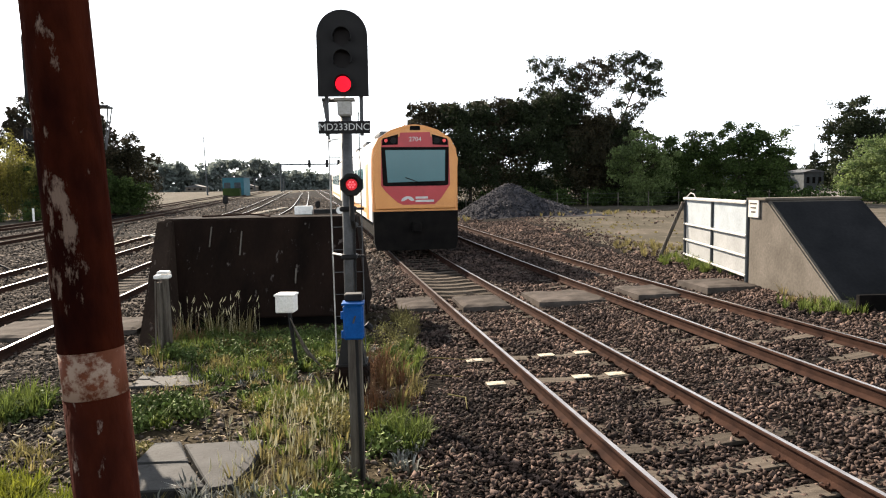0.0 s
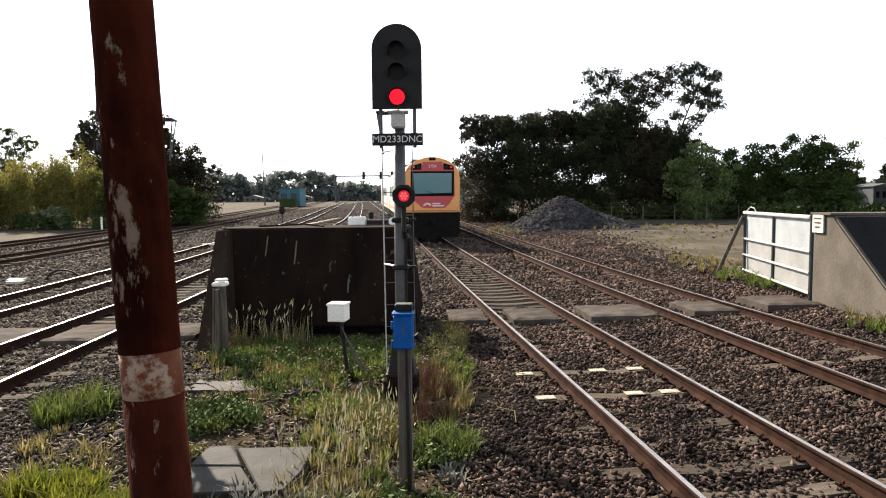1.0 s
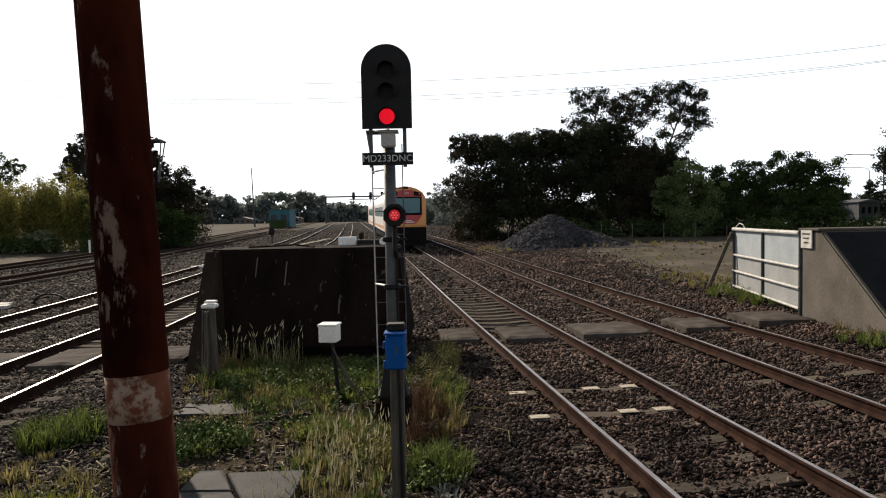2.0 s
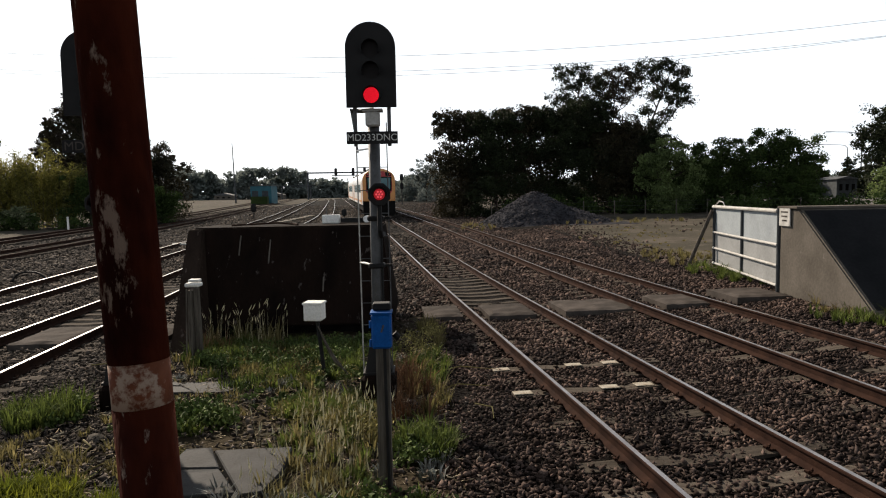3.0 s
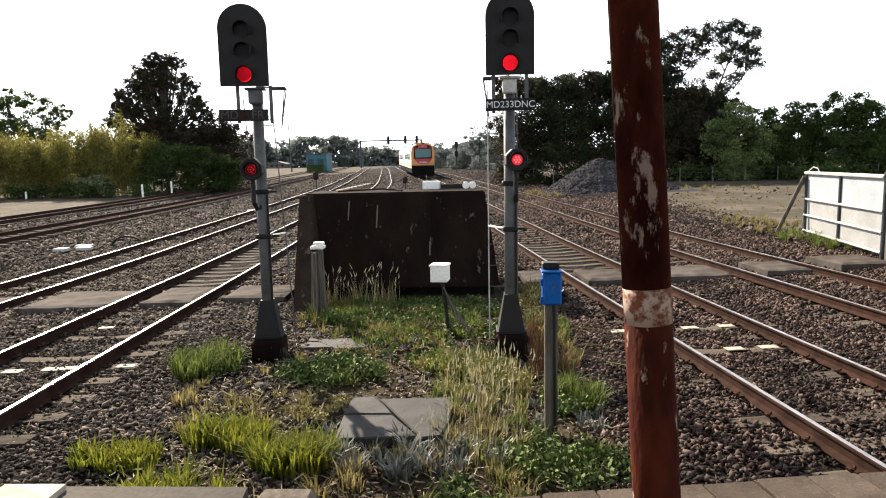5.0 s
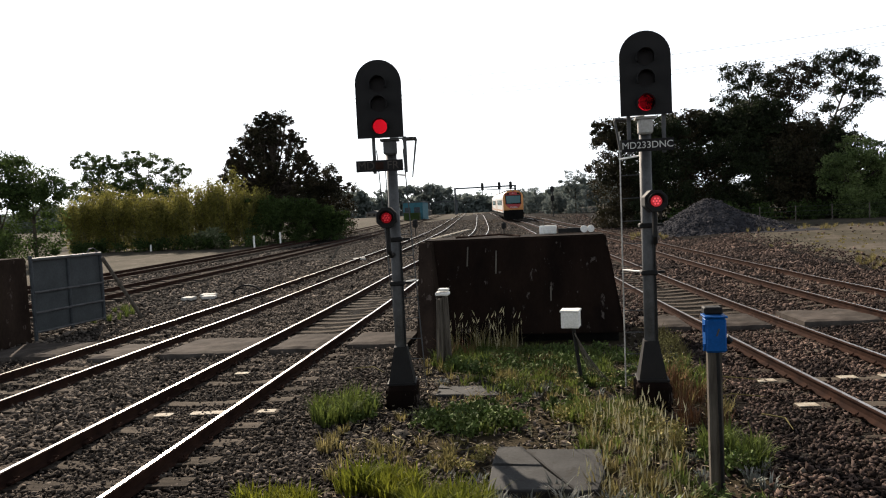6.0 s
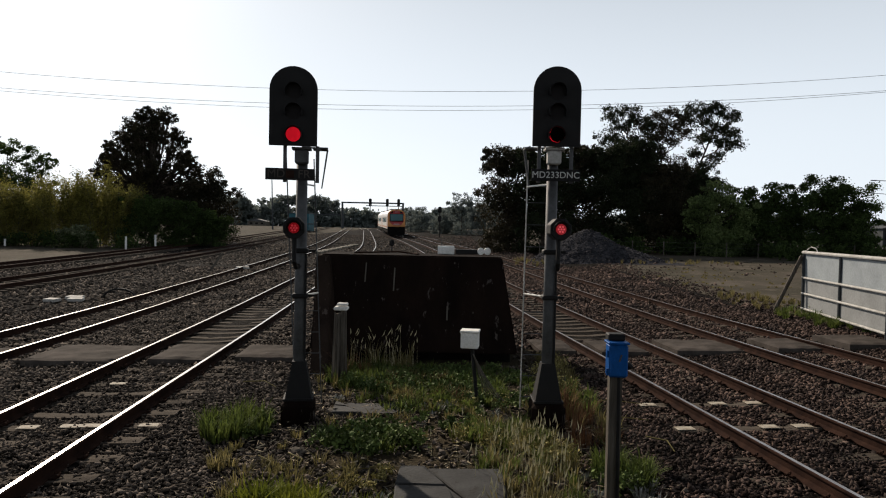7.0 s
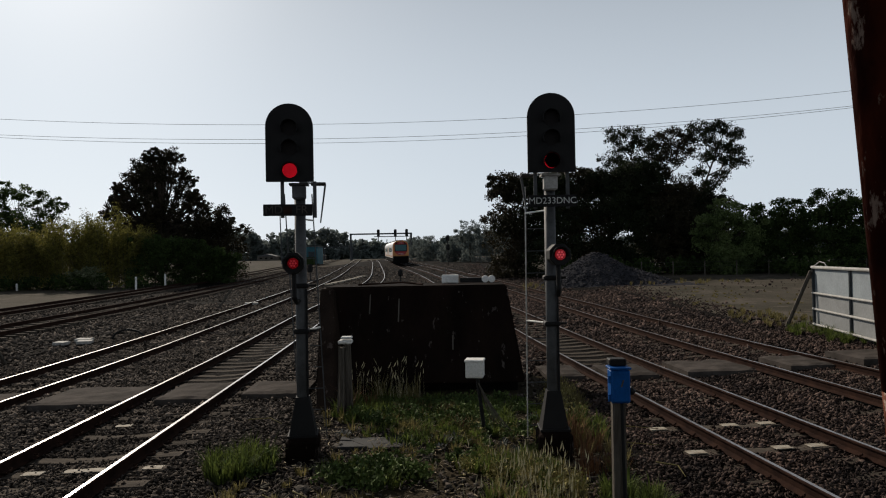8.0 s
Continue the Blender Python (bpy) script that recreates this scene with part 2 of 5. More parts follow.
def raw(name, verts, faces, material, smooth=False):
    """A mesh object out of number arrays: verts (n, 3), faces (k, 3 or 4)."""
    me = bpy.data.meshes.new(name)
    verts, faces = np.asarray(verts, dtype=np.float32), np.asarray(faces, dtype=np.int32)
    n, k = faces.shape
    me.vertices.add(len(verts))
    me.vertices.foreach_set("co", verts.ravel())
    me.loops.add(n * k)
    me.loops.foreach_set("vertex_index", faces.ravel())
    me.polygons.add(n)
    me.polygons.foreach_set("loop_start", np.arange(n, dtype=np.int32) * k)
    me.update(calc_edges=True)
    me.materials.append(material)
    if smooth:
        me.polygons.foreach_set("use_smooth", [True] * n)
    return new(name, me)


def box(bm, c, s, bevel=0.0, rot=None):
    m = Matrix.Translation(c) @ (rot or Matrix()) @ Matrix.Diagonal((*s, 1))
    vs = bmesh.ops.create_cube(bm, size=1, matrix=m)["verts"]
    if bevel:
        es = list({e for v in vs for e in v.link_edges})
        bmesh.ops.bevel(bm, geom=es, offset=bevel, segments=1, affect='EDGES')
    return bm


def tube(bm, a, b, r0, r1=None, n=10):
    a, b = Vector(a), Vector(b)
    d = b - a
    m = Matrix.Translation((a + b) / 2) @ d.to_track_quat("Z", "Y").to_matrix().to_4x4()
    bmesh.ops.create_cone(bm, cap_ends=True, segments=n, radius1=r0, radius2=r0 if r1 is None else r1, depth=d.length, matrix=m)
    return bm


def prism(bm, pts, axis, a, b):
    """Extrude a polygon (2D points in the other two axes, in order) along axis from a to b."""
    def co(p, v):
        return {"x": (v, p[0], p[1]), "y": (p[0], v, p[1]), "z": (p[0], p[1], v)}[axis]
    lo = [bm.verts.new(co(p, a)) for p in pts]
    hi = [bm.verts.new(co(p, b)) for p in pts]
    n = len(pts)
    bm.faces.new(lo)
    bm.faces.new(hi)
    for i in range(n):
        bm.faces.new((lo[i], lo[(i + 1) % n], hi[(i + 1) % n], hi[i]))
    return bm


def B():
    return bmesh.new()


def sweep_tube(bm, pts, r, n=6):
    """One continuous round bar along pts."""
    pts = [Vector(p) for p in pts]
    rings = []
    for i, p in enumerate(pts):
        d = (pts[min(i + 1, len(pts) - 1)] - pts[max(i - 1, 0)]).normalized()
        q = d.to_track_quat("Z", "Y")
        rings.append([bm.verts.new(p + q @ Vector((r * math.cos(a), r * math.sin(a), 0))) for a in np.linspace(0, 2 * math.pi, n + 1)[:-1]])
    for r0, r1 in zip(rings, rings[1:]):
        for k in range(n):
            bm.faces.new((r0[k], r0[(k + 1) % n], r1[(k + 1) % n], r1[k]))
    bm.faces.new(rings[0])
    bm.faces.new(rings[-1])
    return bm


def lettering(text, size, m, parent, material, name="lettering", depth=0.002):
    cu = bpy.data.curves.new(name, 'FONT')
    cu.body, cu.size, cu.align_x, cu.align_y, cu.extrude = text, size, 'CENTER', 'CENTER', depth
    tmp = bpy.data.objects.new(name, cu)
    me = bpy.data.meshes.new_from_object(tmp)
    bpy.data.objects.remove(tmp)
    me.materials.append(material)
    ob = new(name, me)
    ob.parent = parent
    ob.matrix_basis = m
    return ob


# ---- ground ----
def sheet(name, xs, ys, material, lift=0.0, rough=0.0, label="", category=""):
    xx, yy = np.meshgrid(xs, ys)
    z = ground_z(xx, yy) + lift + rough * (np.sin(xx * 3.1 + yy * 1.7) * np.sin(yy * 2.3 - xx * 0.9) + 0.6 * np.sin(xx * 7.3 + 1) * np.sin(yy * 6.1))
    v = np.stack([xx, yy, z], -1).reshape(-1, 3)
    w, h = len(xs), len(ys)
    i = (np.arange(h - 1)[:, None] * w + np.arange(w - 1)[None]).ravel()
    return tagged(raw(name, v, np.stack([i, i + 1, i + w + 1, i + w], 1), material, True), label, category, "", "structure")


far = [-4000, -1500, -600, -250, -120]
sheet("ground", np.array(far + list(np.arange(-60, 61, 1.5)) + [120, 250, 600, 1500, 4000]),
      np.array([-4000, -1000, -200, -60] + list(np.arange(-20, 60, 1.0)) + list(np.arange(60, 420, 10)) + [600, 1500, 4000]),
      M_ground, -0.06, 0.015, "dry grass and bare earth round a railway yard", "ground")
sheet("ballast_bed", np.arange(-25.5, 8.6, 0.3), np.concatenate([np.arange(-14, 30, 0.3), np.arange(30, 230, 2.0)]), M_bed_shade, -0.03, 0.012,
      "crushed stone ballast bed under the tracks, near-black to paint shaded gaps between stones", "ballast")
sheet("island_soil", np.arange(-2.6, 1.25, 0.1), np.arange(-5.6, 6.0, 0.1), M_soil, -0.012, 0.016, "weedy brown soil between the tracks", "soil")

# ---- tracks: centre line x = c + s * y, rails 1.505 apart ----
TRACKS = {"R1": (3.26, -0.119, -12, 260), "R2": (6.57, -0.103, -12, 230), "L1": (-5.77, -0.060, -12, 190), "L2": (-10.02, -0.052, -12, 200),
          "L3": (-17.0, -0.045, -12, 220), "L4": (-22.3, -0.035, -12, 220)}
RAIL = [(-0.07, 0.0), (0.07, 0.0), (0.065, 0.012), (0.012, 0.035), (0.012, 0.115), (0.034, 0.125), (0.034, 0.143), (0.023, 0.151), (-0.023, 0.151), (-0.034, 0.143), (-0.034, 0.125),
        (-0.012, 0.115), (-0.012, 0.035), (-0.065, 0.012)]


KNOTS = [(-5.77, 0), (-6.97, 20), (-7.55, 38), (-8.35, 52), (-10.05, 69), (-12.6, 90), (-15.6, 114), (-23.3, 172), (-32.5, 215), (-44.0, 255)]
BEND = []
for ka, kb, kc, kd in zip(KNOTS, KNOTS[1:], KNOTS[2:], KNOTS[3:]):
    for u in np.linspace(0, 1, 9)[:-1]:
        BEND.append([0.5 * (2 * kb[i] + (kc[i] - ka[i]) * u + (2 * ka[i] - 5 * kb[i] + 4 * kc[i] - kd[i]) * u * u + (3 * kb[i] - ka[i] - 3 * kc[i] + kd[i]) * u ** 3) for i in (0, 1)])
BEND = np.array(BEND)


def centre(key, y):
    """Centre line of a track; the western tracks bend over to run beside the main line further on."""
    c, s = TRACKS[key][:2]
    if key == "L1" and y >= 20:
        return float(np.interp(y, BEND[:, 1], BEND[:, 0]))
    if key[0] == "R":
        y1, more = (60, -0.0165) if key == "R1" else (42, -0.031)
        u = min(max(0.0, (y - y1 + 12) / 24), 1.0)
        return c + s * y + more * (12 * u * u + max(0.0, y - y1 - 12))
    if y < 20:
        return c + s * y
    u = min((y - 20) / 60, 1.0)
    return c + s * 20 + s * (y - 20) + (-0.125 - s) * (30 * u * u + max(0.0, y - 80))


def sweep_rail(pts, off, base):
    """Rail section swept along pts (x, y); the running face is a second material."""
    bm = B()
    rings = []
    for i, (x, y) in enumerate(pts):
        a, b = pts[max(i - 1, 0)], pts[min(i + 1, len(pts) - 1)]
        d = Vector((b[0] - a[0], b[1] - a[1])).normalized()
        nx, ny = d.y, -d.x
        px, py = x + nx * off, y + ny * off
        z = (gz(x, y) + gz(px, py)) / 2 + base
        rings.append([bm.verts.new((px + nx * u, py + ny * u, z + v)) for u, v in RAIL])
    n = len(RAIL)
    for r0, r1 in zip(rings, rings[1:]):
        for k in range(n):
            f = bm.faces.new((r0[k], r0[(k + 1) % n], r1[(k + 1) % n], r1[k]))
            f.material_index = 1 if k == 7 else 0
    bm.faces.new(rings[0])
    bm.faces.new(rings[-1])
    return bm


def track(key, label):
    c, s, y0, y1 = TRACKS[key]
    ys = list(np.arange(y0, 40, 2.0)) + list(np.arange(40, y1 + 1, 5.0))
    t = thing("railway_track", Matrix(), label, "railway track", "tracks of the yard", "structure")
    for off in (-0.7525, 0.7525):
        part("rail", sweep_rail([(centre(key, y), y) for y in ys], off, 0.09 if key in ("L3", "L4") else 0.0), [M_railside, {"L3": M_railside, "L4": M_railside, "R1": M_railbrown, "R2": M_railbrown}.get(key, M_railtop)], t, "rail with a worn shiny head")
    return t


tracks = {k: track(k, lab) for k, lab in (("R1", "main track on timber sleepers, rails shiny on top"), ("R2", "outer track with brown rusty rails"),
                                         ("L1", "track with brightly polished rail heads"), ("L2", "second track with polished rails"),
                                         ("L3", "far track with dark rails"), ("L4", "outermost far track with dark rails"))}


# ---- concrete end blocks ----
def end_block(name, x0, x1, front_bottom, front_top, back, z0, z1, material, label, batter=0.0):
    t = thing(name, Matrix(), label, "buffer block")
    bm = B()
    prism(bm, [(front_bottom, z0), (back, z0), (back, z1), (front_top, z1)], "x", x0, x1)
    for v in bm.verts:
        if v.co.z < (z0 + z1) / 2:
            v.co.x += 0.0 if v.co.x < (x0 + x1) / 2 else batter
    bmesh.ops.bevel(bm, geom=bm.edges[:], offset=0.03, segments=2, affect='EDGES')
    part("body", bm, material, t)
    return t


stop = end_block("buffer_block", -3.55, 0.08, 4.1, 5.12, 6.5, 0.20, 1.96, M_shadecon, "stained concrete buffer block with a battered face, shade darkened into its colour", 0.24)
# recessed foot; its black colour paints the shadow gap below the block
bm = B()
box(bm, (-1.65, 5.45, 0.06), (3.75, 1.9, 0.34), 0.02)
part("plinth", bm, M_under, stop, "recessed foot, coloured black for the shadow gap under the block")
for x, z, h in ((-2.05, 1.50, 0.5), (-2.62, 1.62, 0.42), (-1.0, 0.9, 0.3)):
    f = (z - 0.2) / 1.76
    y = 4.1 + (5.12 - 4.1) * f
    bm = B()
    box(bm, (x, y - 0.008, z), (0.025, 0.012, h), 0.003, pose(0, 0, 0, -29.5))
    part("lime_streak", bm, M_con, stop, "pale lime streak")
bm = B()
rib = [[bm.verts.new(c) for c in ring] for ring in (((-3.26, 2.72, -0.1), (-2.94, 2.80, -0.1), (-2.94, 4.1, -0.1), (-3.30, 4.1, -0.1)), ((-3.62, 5.0, 1.93), (-3.34, 5.06, 1.93), (-3.34, 5.5, 1.93), (-3.62, 5.5, 1.93)))]
for k in range(4):
    bm.faces.new((rib[0][k], rib[0][(k + 1) % 4], rib[1][(k + 1) % 4], rib[1][k]))
bm.faces.new(rib[0])
bm.faces.new(rib[1])
bmesh.ops.bevel(bm, geom=bm.edges[:], offset=0.025, segments=2, affect='EDGES')
part("raking_rib", bm, M_brown_con, stop, "lighter brown raking concrete rib at the corner")
east = end_block("platform_end_wall", 8.56, 10.6, 2.80, 5.55, 6.26, 0.1, 2.1, M_con, "grey concrete platform end wall with a sloping face")
bm = B()
box(bm, (9.56, 5.92, 2.125), (2.1, 0.76, 0.05), 0.01)
part("coping", bm, M_con, east)
# thin dark sheet over the slope: its shade is painted, not cast
bm = B()
prism(bm, [(3.215, 0.40), (3.208, 0.407), (5.498, 2.072), (5.505, 2.065)], "x", 8.64, 10.58)
part("sloping_face", bm, M_slope_shade, east, "thin dark sheet on the sloping face, its shade put into the colour")
# west wall: dark brown concrete chosen to paint its shaded east side
end_block("platform_end_wall", -15.7, -13.62, 2.6, 5.2, 6.02, -0.3, 1.9, M_brown_con, "concrete wall at the end of the far platform, coloured dark for its shaded side")
# solid black box in place of the shaded gap at the east wall's foot
bm = B()
box(bm, (9.6, 2.84, 0.30), (1.86, 0.10, 0.50), 0.01)
part("undercut", bm, M_under, east, "solid black box painting the shade under the sloping face")
board = thing("notice_board", pose(8.53, 6.02, 1.93), "weathered white notice board on the concrete wall", "sign")
bm = B()
box(bm, (0, 0, 0), (0.03, 0.42, 0.40), 0.006)
part("panel", bm, M_board, board)
for k in range(3):
    bm = B()
    box(bm, (-0.018, 0, 0.1 - 0.09 * k), (0.004, 0.28 - 0.05 * k, 0.03))
    part("faded_line", bm, M_slab, board)


# ---- gates ----
def gate(a, b, z0, z1, foot, label, frame_mat, sheet_mat, low_mat):
    """Sheeted tubular gate from a to b (x, y), with a timber prop to foot."""
    a, b = Vector((*a, 0)), Vector((*b, 0))
    t = thing("yard_gate", Matrix.Translation(a + Vector((0, 0, z0))), label, "gate", "gates of the yard")
    d = b - a
    h, ln = z1 - z0, d.length
    u = d.normalized()
    side = Vector((-1 if a.x > 0 else 1, 0, 0))
    for f in (0, 0.5, 1):
        bm = B()
        p = d * f
        tube(bm, p + Vector((0, 0, 0.02 if f != 1 else -0.15)), p + Vector((0, 0, h + (0.06 if f == 1 else 0))), 0.045 if f != 0.5 else 0.04, n=8)
        part("post", bm, M_gantry, t, "dark grey steel post")
    for f, r in ((0.05, 0.03), (0.30, 0.03), (0.56, 0.03), (0.98, 0.045)):
        bm = B()
        tube(bm, Vector((0, 0, h * f)) + side * 0.03, d + Vector((0, 0, h * f)) + side * 0.03, r, n=8)
        part("rail", bm, frame_mat, t)
    for f0, f1 in ((0.01, 0.495), (0.505, 0.99)):
        for h0, h1, low in ((0.03, 0.545, True), (0.555, 0.965, False)):
            bm = B()
            m = Matrix.Translation(d * ((f0 + f1) / 2) + Vector((0, 0, h * (h0 + h1) / 2)) - side * 0.03) @ pose(0, 0, 0, 0, 0, math.degrees(math.atan2(u.y, u.x)))
            box(bm, (0, 0, 0), (ln * (f1 - f0), 0.012, h * (h1 - h0)), 0, m)
            part("sheet", bm, low_mat if low else sheet_mat, t, "cream painted sheet" if low else "pale blue-grey sheet metal")
    bm = B()
    f = Vector(foot) - (a + Vector((0, 0, z0)))
    tube(bm, Vector((0, 0, h * 0.92)) + side * 0.06, f, 0.055, n=6)
    part("prop", bm, M_wood, t, "leaning grey timber prop")
    bm = B()
    pts = [d * 0.02 + Vector((0, 0, h)), d * 0.10 + Vector((0, 0, h + 0.13)), d * 0.17 + Vector((0, 0, h + 0.10)), d * 0.20 + Vector((0, 0, h))]
    sweep_tube(bm, pts, 0.015)
    part("latch_bar", bm, frame_mat, t)
    return t


gate((9.31, 11.28), (8.57, 6.33), 0.34, 2.08, (8.75, 11.75, gz(8.75, 11.7)), "white tubular gate sheeted with pale metal, propped by a timber", M_board, M_sheet, M_cream)
# far gate: darker sheets than the near gate, shade put into their colour
gate((-13.45, 8.45), (-13.58, 6.1), -0.05, 1.88, (-13.2, 9.75, gz(-13, 9.7)), "sheeted gate beside the far tracks, coloured dark grey for its shaded side, with a prop", M_galv, M_grey_sheet, M_grey_sheet)


# ---- signals ----
def louvre(at, r, aim):
    """Thin upright vanes added over a round lens in place of beam optics; they let its light out within ten degrees of
    aim.
    """
    bm, n = B(), 18
    pitch = 2 * r / n
    deep = pitch / math.tan(radians(10.5))
    sx = math.tan(radians(aim)) * deep
    for k in range(n + 1):
        x = -r + k * pitch
        h = math.sqrt(max(r * r - x * x, 0.0004))
        lo, hi = at[2] - h, at[2] + h
        c = [(x + u + e, at[1] - (deep if u else 0), z) for z in (lo, hi) for u, e in ((0, -0.0003), (0, 0.0003), (sx or 1e-6, 0.0003), (sx or 1e-6, -0.0003))]
        v = [bm.verts.new((at[0] + p[0], p[1], p[2])) for p in c]
        for f in ((0, 1, 2, 3), (4, 5, 6, 7), (0, 1, 5, 4), (1, 2, 6, 5), (2, 3, 7, 6), (3, 0, 4, 7)):
            bm.faces.new([v[i] for i in f])
    return bm


def signal(name, at, lean, mirror, plate_x, text, label):
    """Colour-light signal: local x to the right, y away from the platform, mast at the origin."""
    s = thing(name, Matrix.Translation(at) @ pose(0, 0, 0, 0, 0, lean), label, "railway signal", "signals at the platform end")
    z0 = 3.55
    bm = B()
    tube(bm, (0, 0, 0.2), (0, 0, z0 - 0.12), 0.078, 0.07, 16)
    part("mast", bm, M_galv, s, "grey steel mast", True)
    bm = B()
    box(bm, (0, -0.02, 0.11), (0.42, 0.48, 0.44), 0.05)
    part("footing", bm, M_shadecon, s, "dark rough concrete footing")
    bm = B()
    vs = []
    for w, d, z in ((0.17, 0.17, 0.34), (0.085, 0.085, 0.82)):
        vs.append([bm.verts.new((sx * w, sy * d, z)) for sx, sy in ((-1, -1), (1, -1), (1, 1), (-1, 1))])
    for i in range(4):
        bm.faces.new((vs[0][i], vs[0][(i + 1) % 4], vs[1][(i + 1) % 4], vs[1][i]))
    bm.faces.new(vs[0])
    bm.faces.new(vs[1])
    part("base", bm, M_black, s, "black tapered base")
    bm = B()
    box(bm, (0, 0, 0.345), (0.38, 0.38, 0.03), 0.005)
    part("base_plate", bm, M_black, s)
    bm = B()
    box(bm, (0, -0.1, z0 - 0.12), (0.17, 0.16, 0.18), 0.02)
    box(bm, (0, -0.1, z0 - 0.02), (0.24, 0.2, 0.025))
    part("junction_box", bm, M_board if mirror > 0 else M_galv, s, "grey junction box under the head")
    # head: arched target board with three hooded lenses
    w, hh = 0.293, 0.98
    arc = [(w * math.cos(a), hh - w + w * math.sin(a)) for a in np.linspace(0, math.pi, 19)]
    bm = B()
    prism(bm, [(-w, 0)] + [(w, 0)] + arc, "y", -0.27, -0.23)
    head = part("target_board", bm, M_black, s, "black arched target board")
    head.location = (0 if mirror > 0 else -0.10, 0, z0)
    bm = B()
    prism(bm, [(-0.16, 0.05), (0.16, 0.05), (0.16, 0.85), (-0.16, 0.85)], "y", -0.23, -0.06)
    part("lamp_case", bm, M_black, head)
    for k, z in enumerate((0.14, 0.415, 0.665)):
        bm = B()
        tube(bm, (0, -0.268, z), (0, -0.276, z), 0.09, 0.09, 24)
        lens = part("lens", bm, M_red_on if k == 0 else M_lens_off, head, "lit red lens" if k == 0 else "unlit dark lens")
        # added vanes, no part of the signal: they narrow the lens's beam
        if k == 0:
            part("louvre", louvre((0, -0.277, z), 0.09, 2.5 if mirror > 0 else 1.0), M_vane, lens, "added black upright vanes that narrow the beam of the lens")
        bm = B()
        n, r, dep = 14, 0.108, (0.06 if k == 0 else 0.09)
        a = np.linspace(radians(-25), radians(205), n)
        ro = [[bm.verts.new((rr * math.cos(x), yy, z + rr * math.sin(x))) for x in a] for rr, yy in ((r, -0.27), (r, -0.28 - dep), (r - 0.008, -0.28 - dep), (r - 0.008, -0.27))]
        for q in range(4):
            for i in range(n - 1):
                bm.faces.new((ro[q][i], ro[q][i + 1], ro[(q + 1) % 4][i + 1], ro[(q + 1) % 4][i]))
        part("hood", bm, M_black, head, "", True)
    # struts, identification plate
    for x in (-0.2, 0.2):
        bm = B()
        box(bm, (x, -0.2, z0 - 0.22), (0.045, 0.02, 0.46), 0.004)
        part("strut", bm, M_galv, s)
    bm = B()
    box(bm, (plate_x, -0.27, z0 - 0.355), (0.60, 0.02, 0.145), 0.004)
    plate = part("name_plate", bm, M_black, s, "black plate with white letters")
    if "?" in text:
        for word, x in (("MD", -0.17), ("FR", 0.17)):
            lettering(word, 0.145, Matrix.Translation((plate_x + x, -0.283, z0 - 0.355)) @ pose(0, 0, 0, 90), plate, M_slab)
        bm = B()
        box(bm, (plate_x, -0.282, z0 - 0.355), (0.10, 0.004, 0.09))
        part("worn_character", bm, M_railside, plate)
    else:
        lettering(text, 0.112, Matrix.Translation((plate_x, -0.283, z0 - 0.355)) @ pose(0, 0, 0, 90), plate, M_letter)
    # marker lamp: octagonal case on a bracket
    mx, mz = (0.06 if mirror > 0 else -0.07), 2.53
    octo = [(0.142 * math.cos(a), 0.142 * math.sin(a)) for a in np.linspace(math.pi / 8, math.pi / 8 + 2 * math.pi, 9)[:-1]]
    bm = B()
    prism(bm, octo, "y", -0.12, 0.10)
    bmesh.ops.bevel(bm, geom=bm.edges[:], offset=0.008, segments=1, affect='EDGES')
    marker = part("marker_lamp", bm, M_black, s, "black octagonal marker lamp")
    marker.matrix_basis = pose(mx, -0.24, mz, 0, 0, 5 if mirror > 0 else 0)
    bm = B()
    tube(bm, (0, -0.12, 0), (0, -0.135, 0), 0.066, 0.06, 24)
    glass = part("lens", bm, M_marker, marker, "red lens over a ring of small lamps")
    for a in [None] + [k * math.pi / 3 for k in range(6)]:
        bm = B()
        lx, lz = (0, 0) if a is None else (0.034 * math.cos(a), 0.034 * math.sin(a))
        tube(bm, (lx, -0.134, lz), (lx, -0.139, lz), 0.013, 0.011, 10)
        part("diode", bm, M_diode, glass, "glowing pink-red diode")
    bm = B()
    n, a = 14, np.linspace(radians(-10), radians(190), 14)
    ro = [[bm.verts.new((rr * math.cos(x), yy, rr * math.sin(x))) for x in a] for rr, yy in ((0.1, -0.12), (0.1, -0.17), (0.094, -0.17), (0.094, -0.12))]
    for q in range(4):
        for i in range(n - 1):
            bm.faces.new((ro[q][i], ro[q][i + 1], ro[(q + 1) % 4][i + 1], ro[(q + 1) % 4][i]))
    part("hood", bm, M_black, marker, "", True)
    # same added vanes narrow the marker's beam on the west signal
    if mirror < 0:
        part("louvre", louvre((0, -0.14, 0), 0.066, 1.0), M_vane, glass, "added black upright vanes that narrow the beam of the lens")
    bm = B()
    sweep_tube(bm, [(0, 0, -0.12), (0, 0, -0.42), (0.02, 0.1, -0.5), (0.05, 0.2, -0.48)], 0.03, 8)
    part("cable_pipe", bm, M_black, marker)
    for z in (2.24, 1.66):
        bm = B()
        box(bm, (0, 0, z), (0.20, 0.20, 0.06), 0.015)
        box(bm, (0.12, 0, z), (0.14, 0.03, 0.03))
        part("clamp", bm, M_black, s)
    bm = B()
    tube(bm, (0.07, -0.06, 0.3), (0.07, -0.06, 2.2), 0.014, n=6)
    part("conduit", bm, M_black, s)
    # ladder with a small landing
    lad = thing("ladder", Matrix(), "", "")
    lad.parent = s
    lx0, lx1 = (-0.26, 0.13) if mirror > 0 else (-0.145, 0.215)
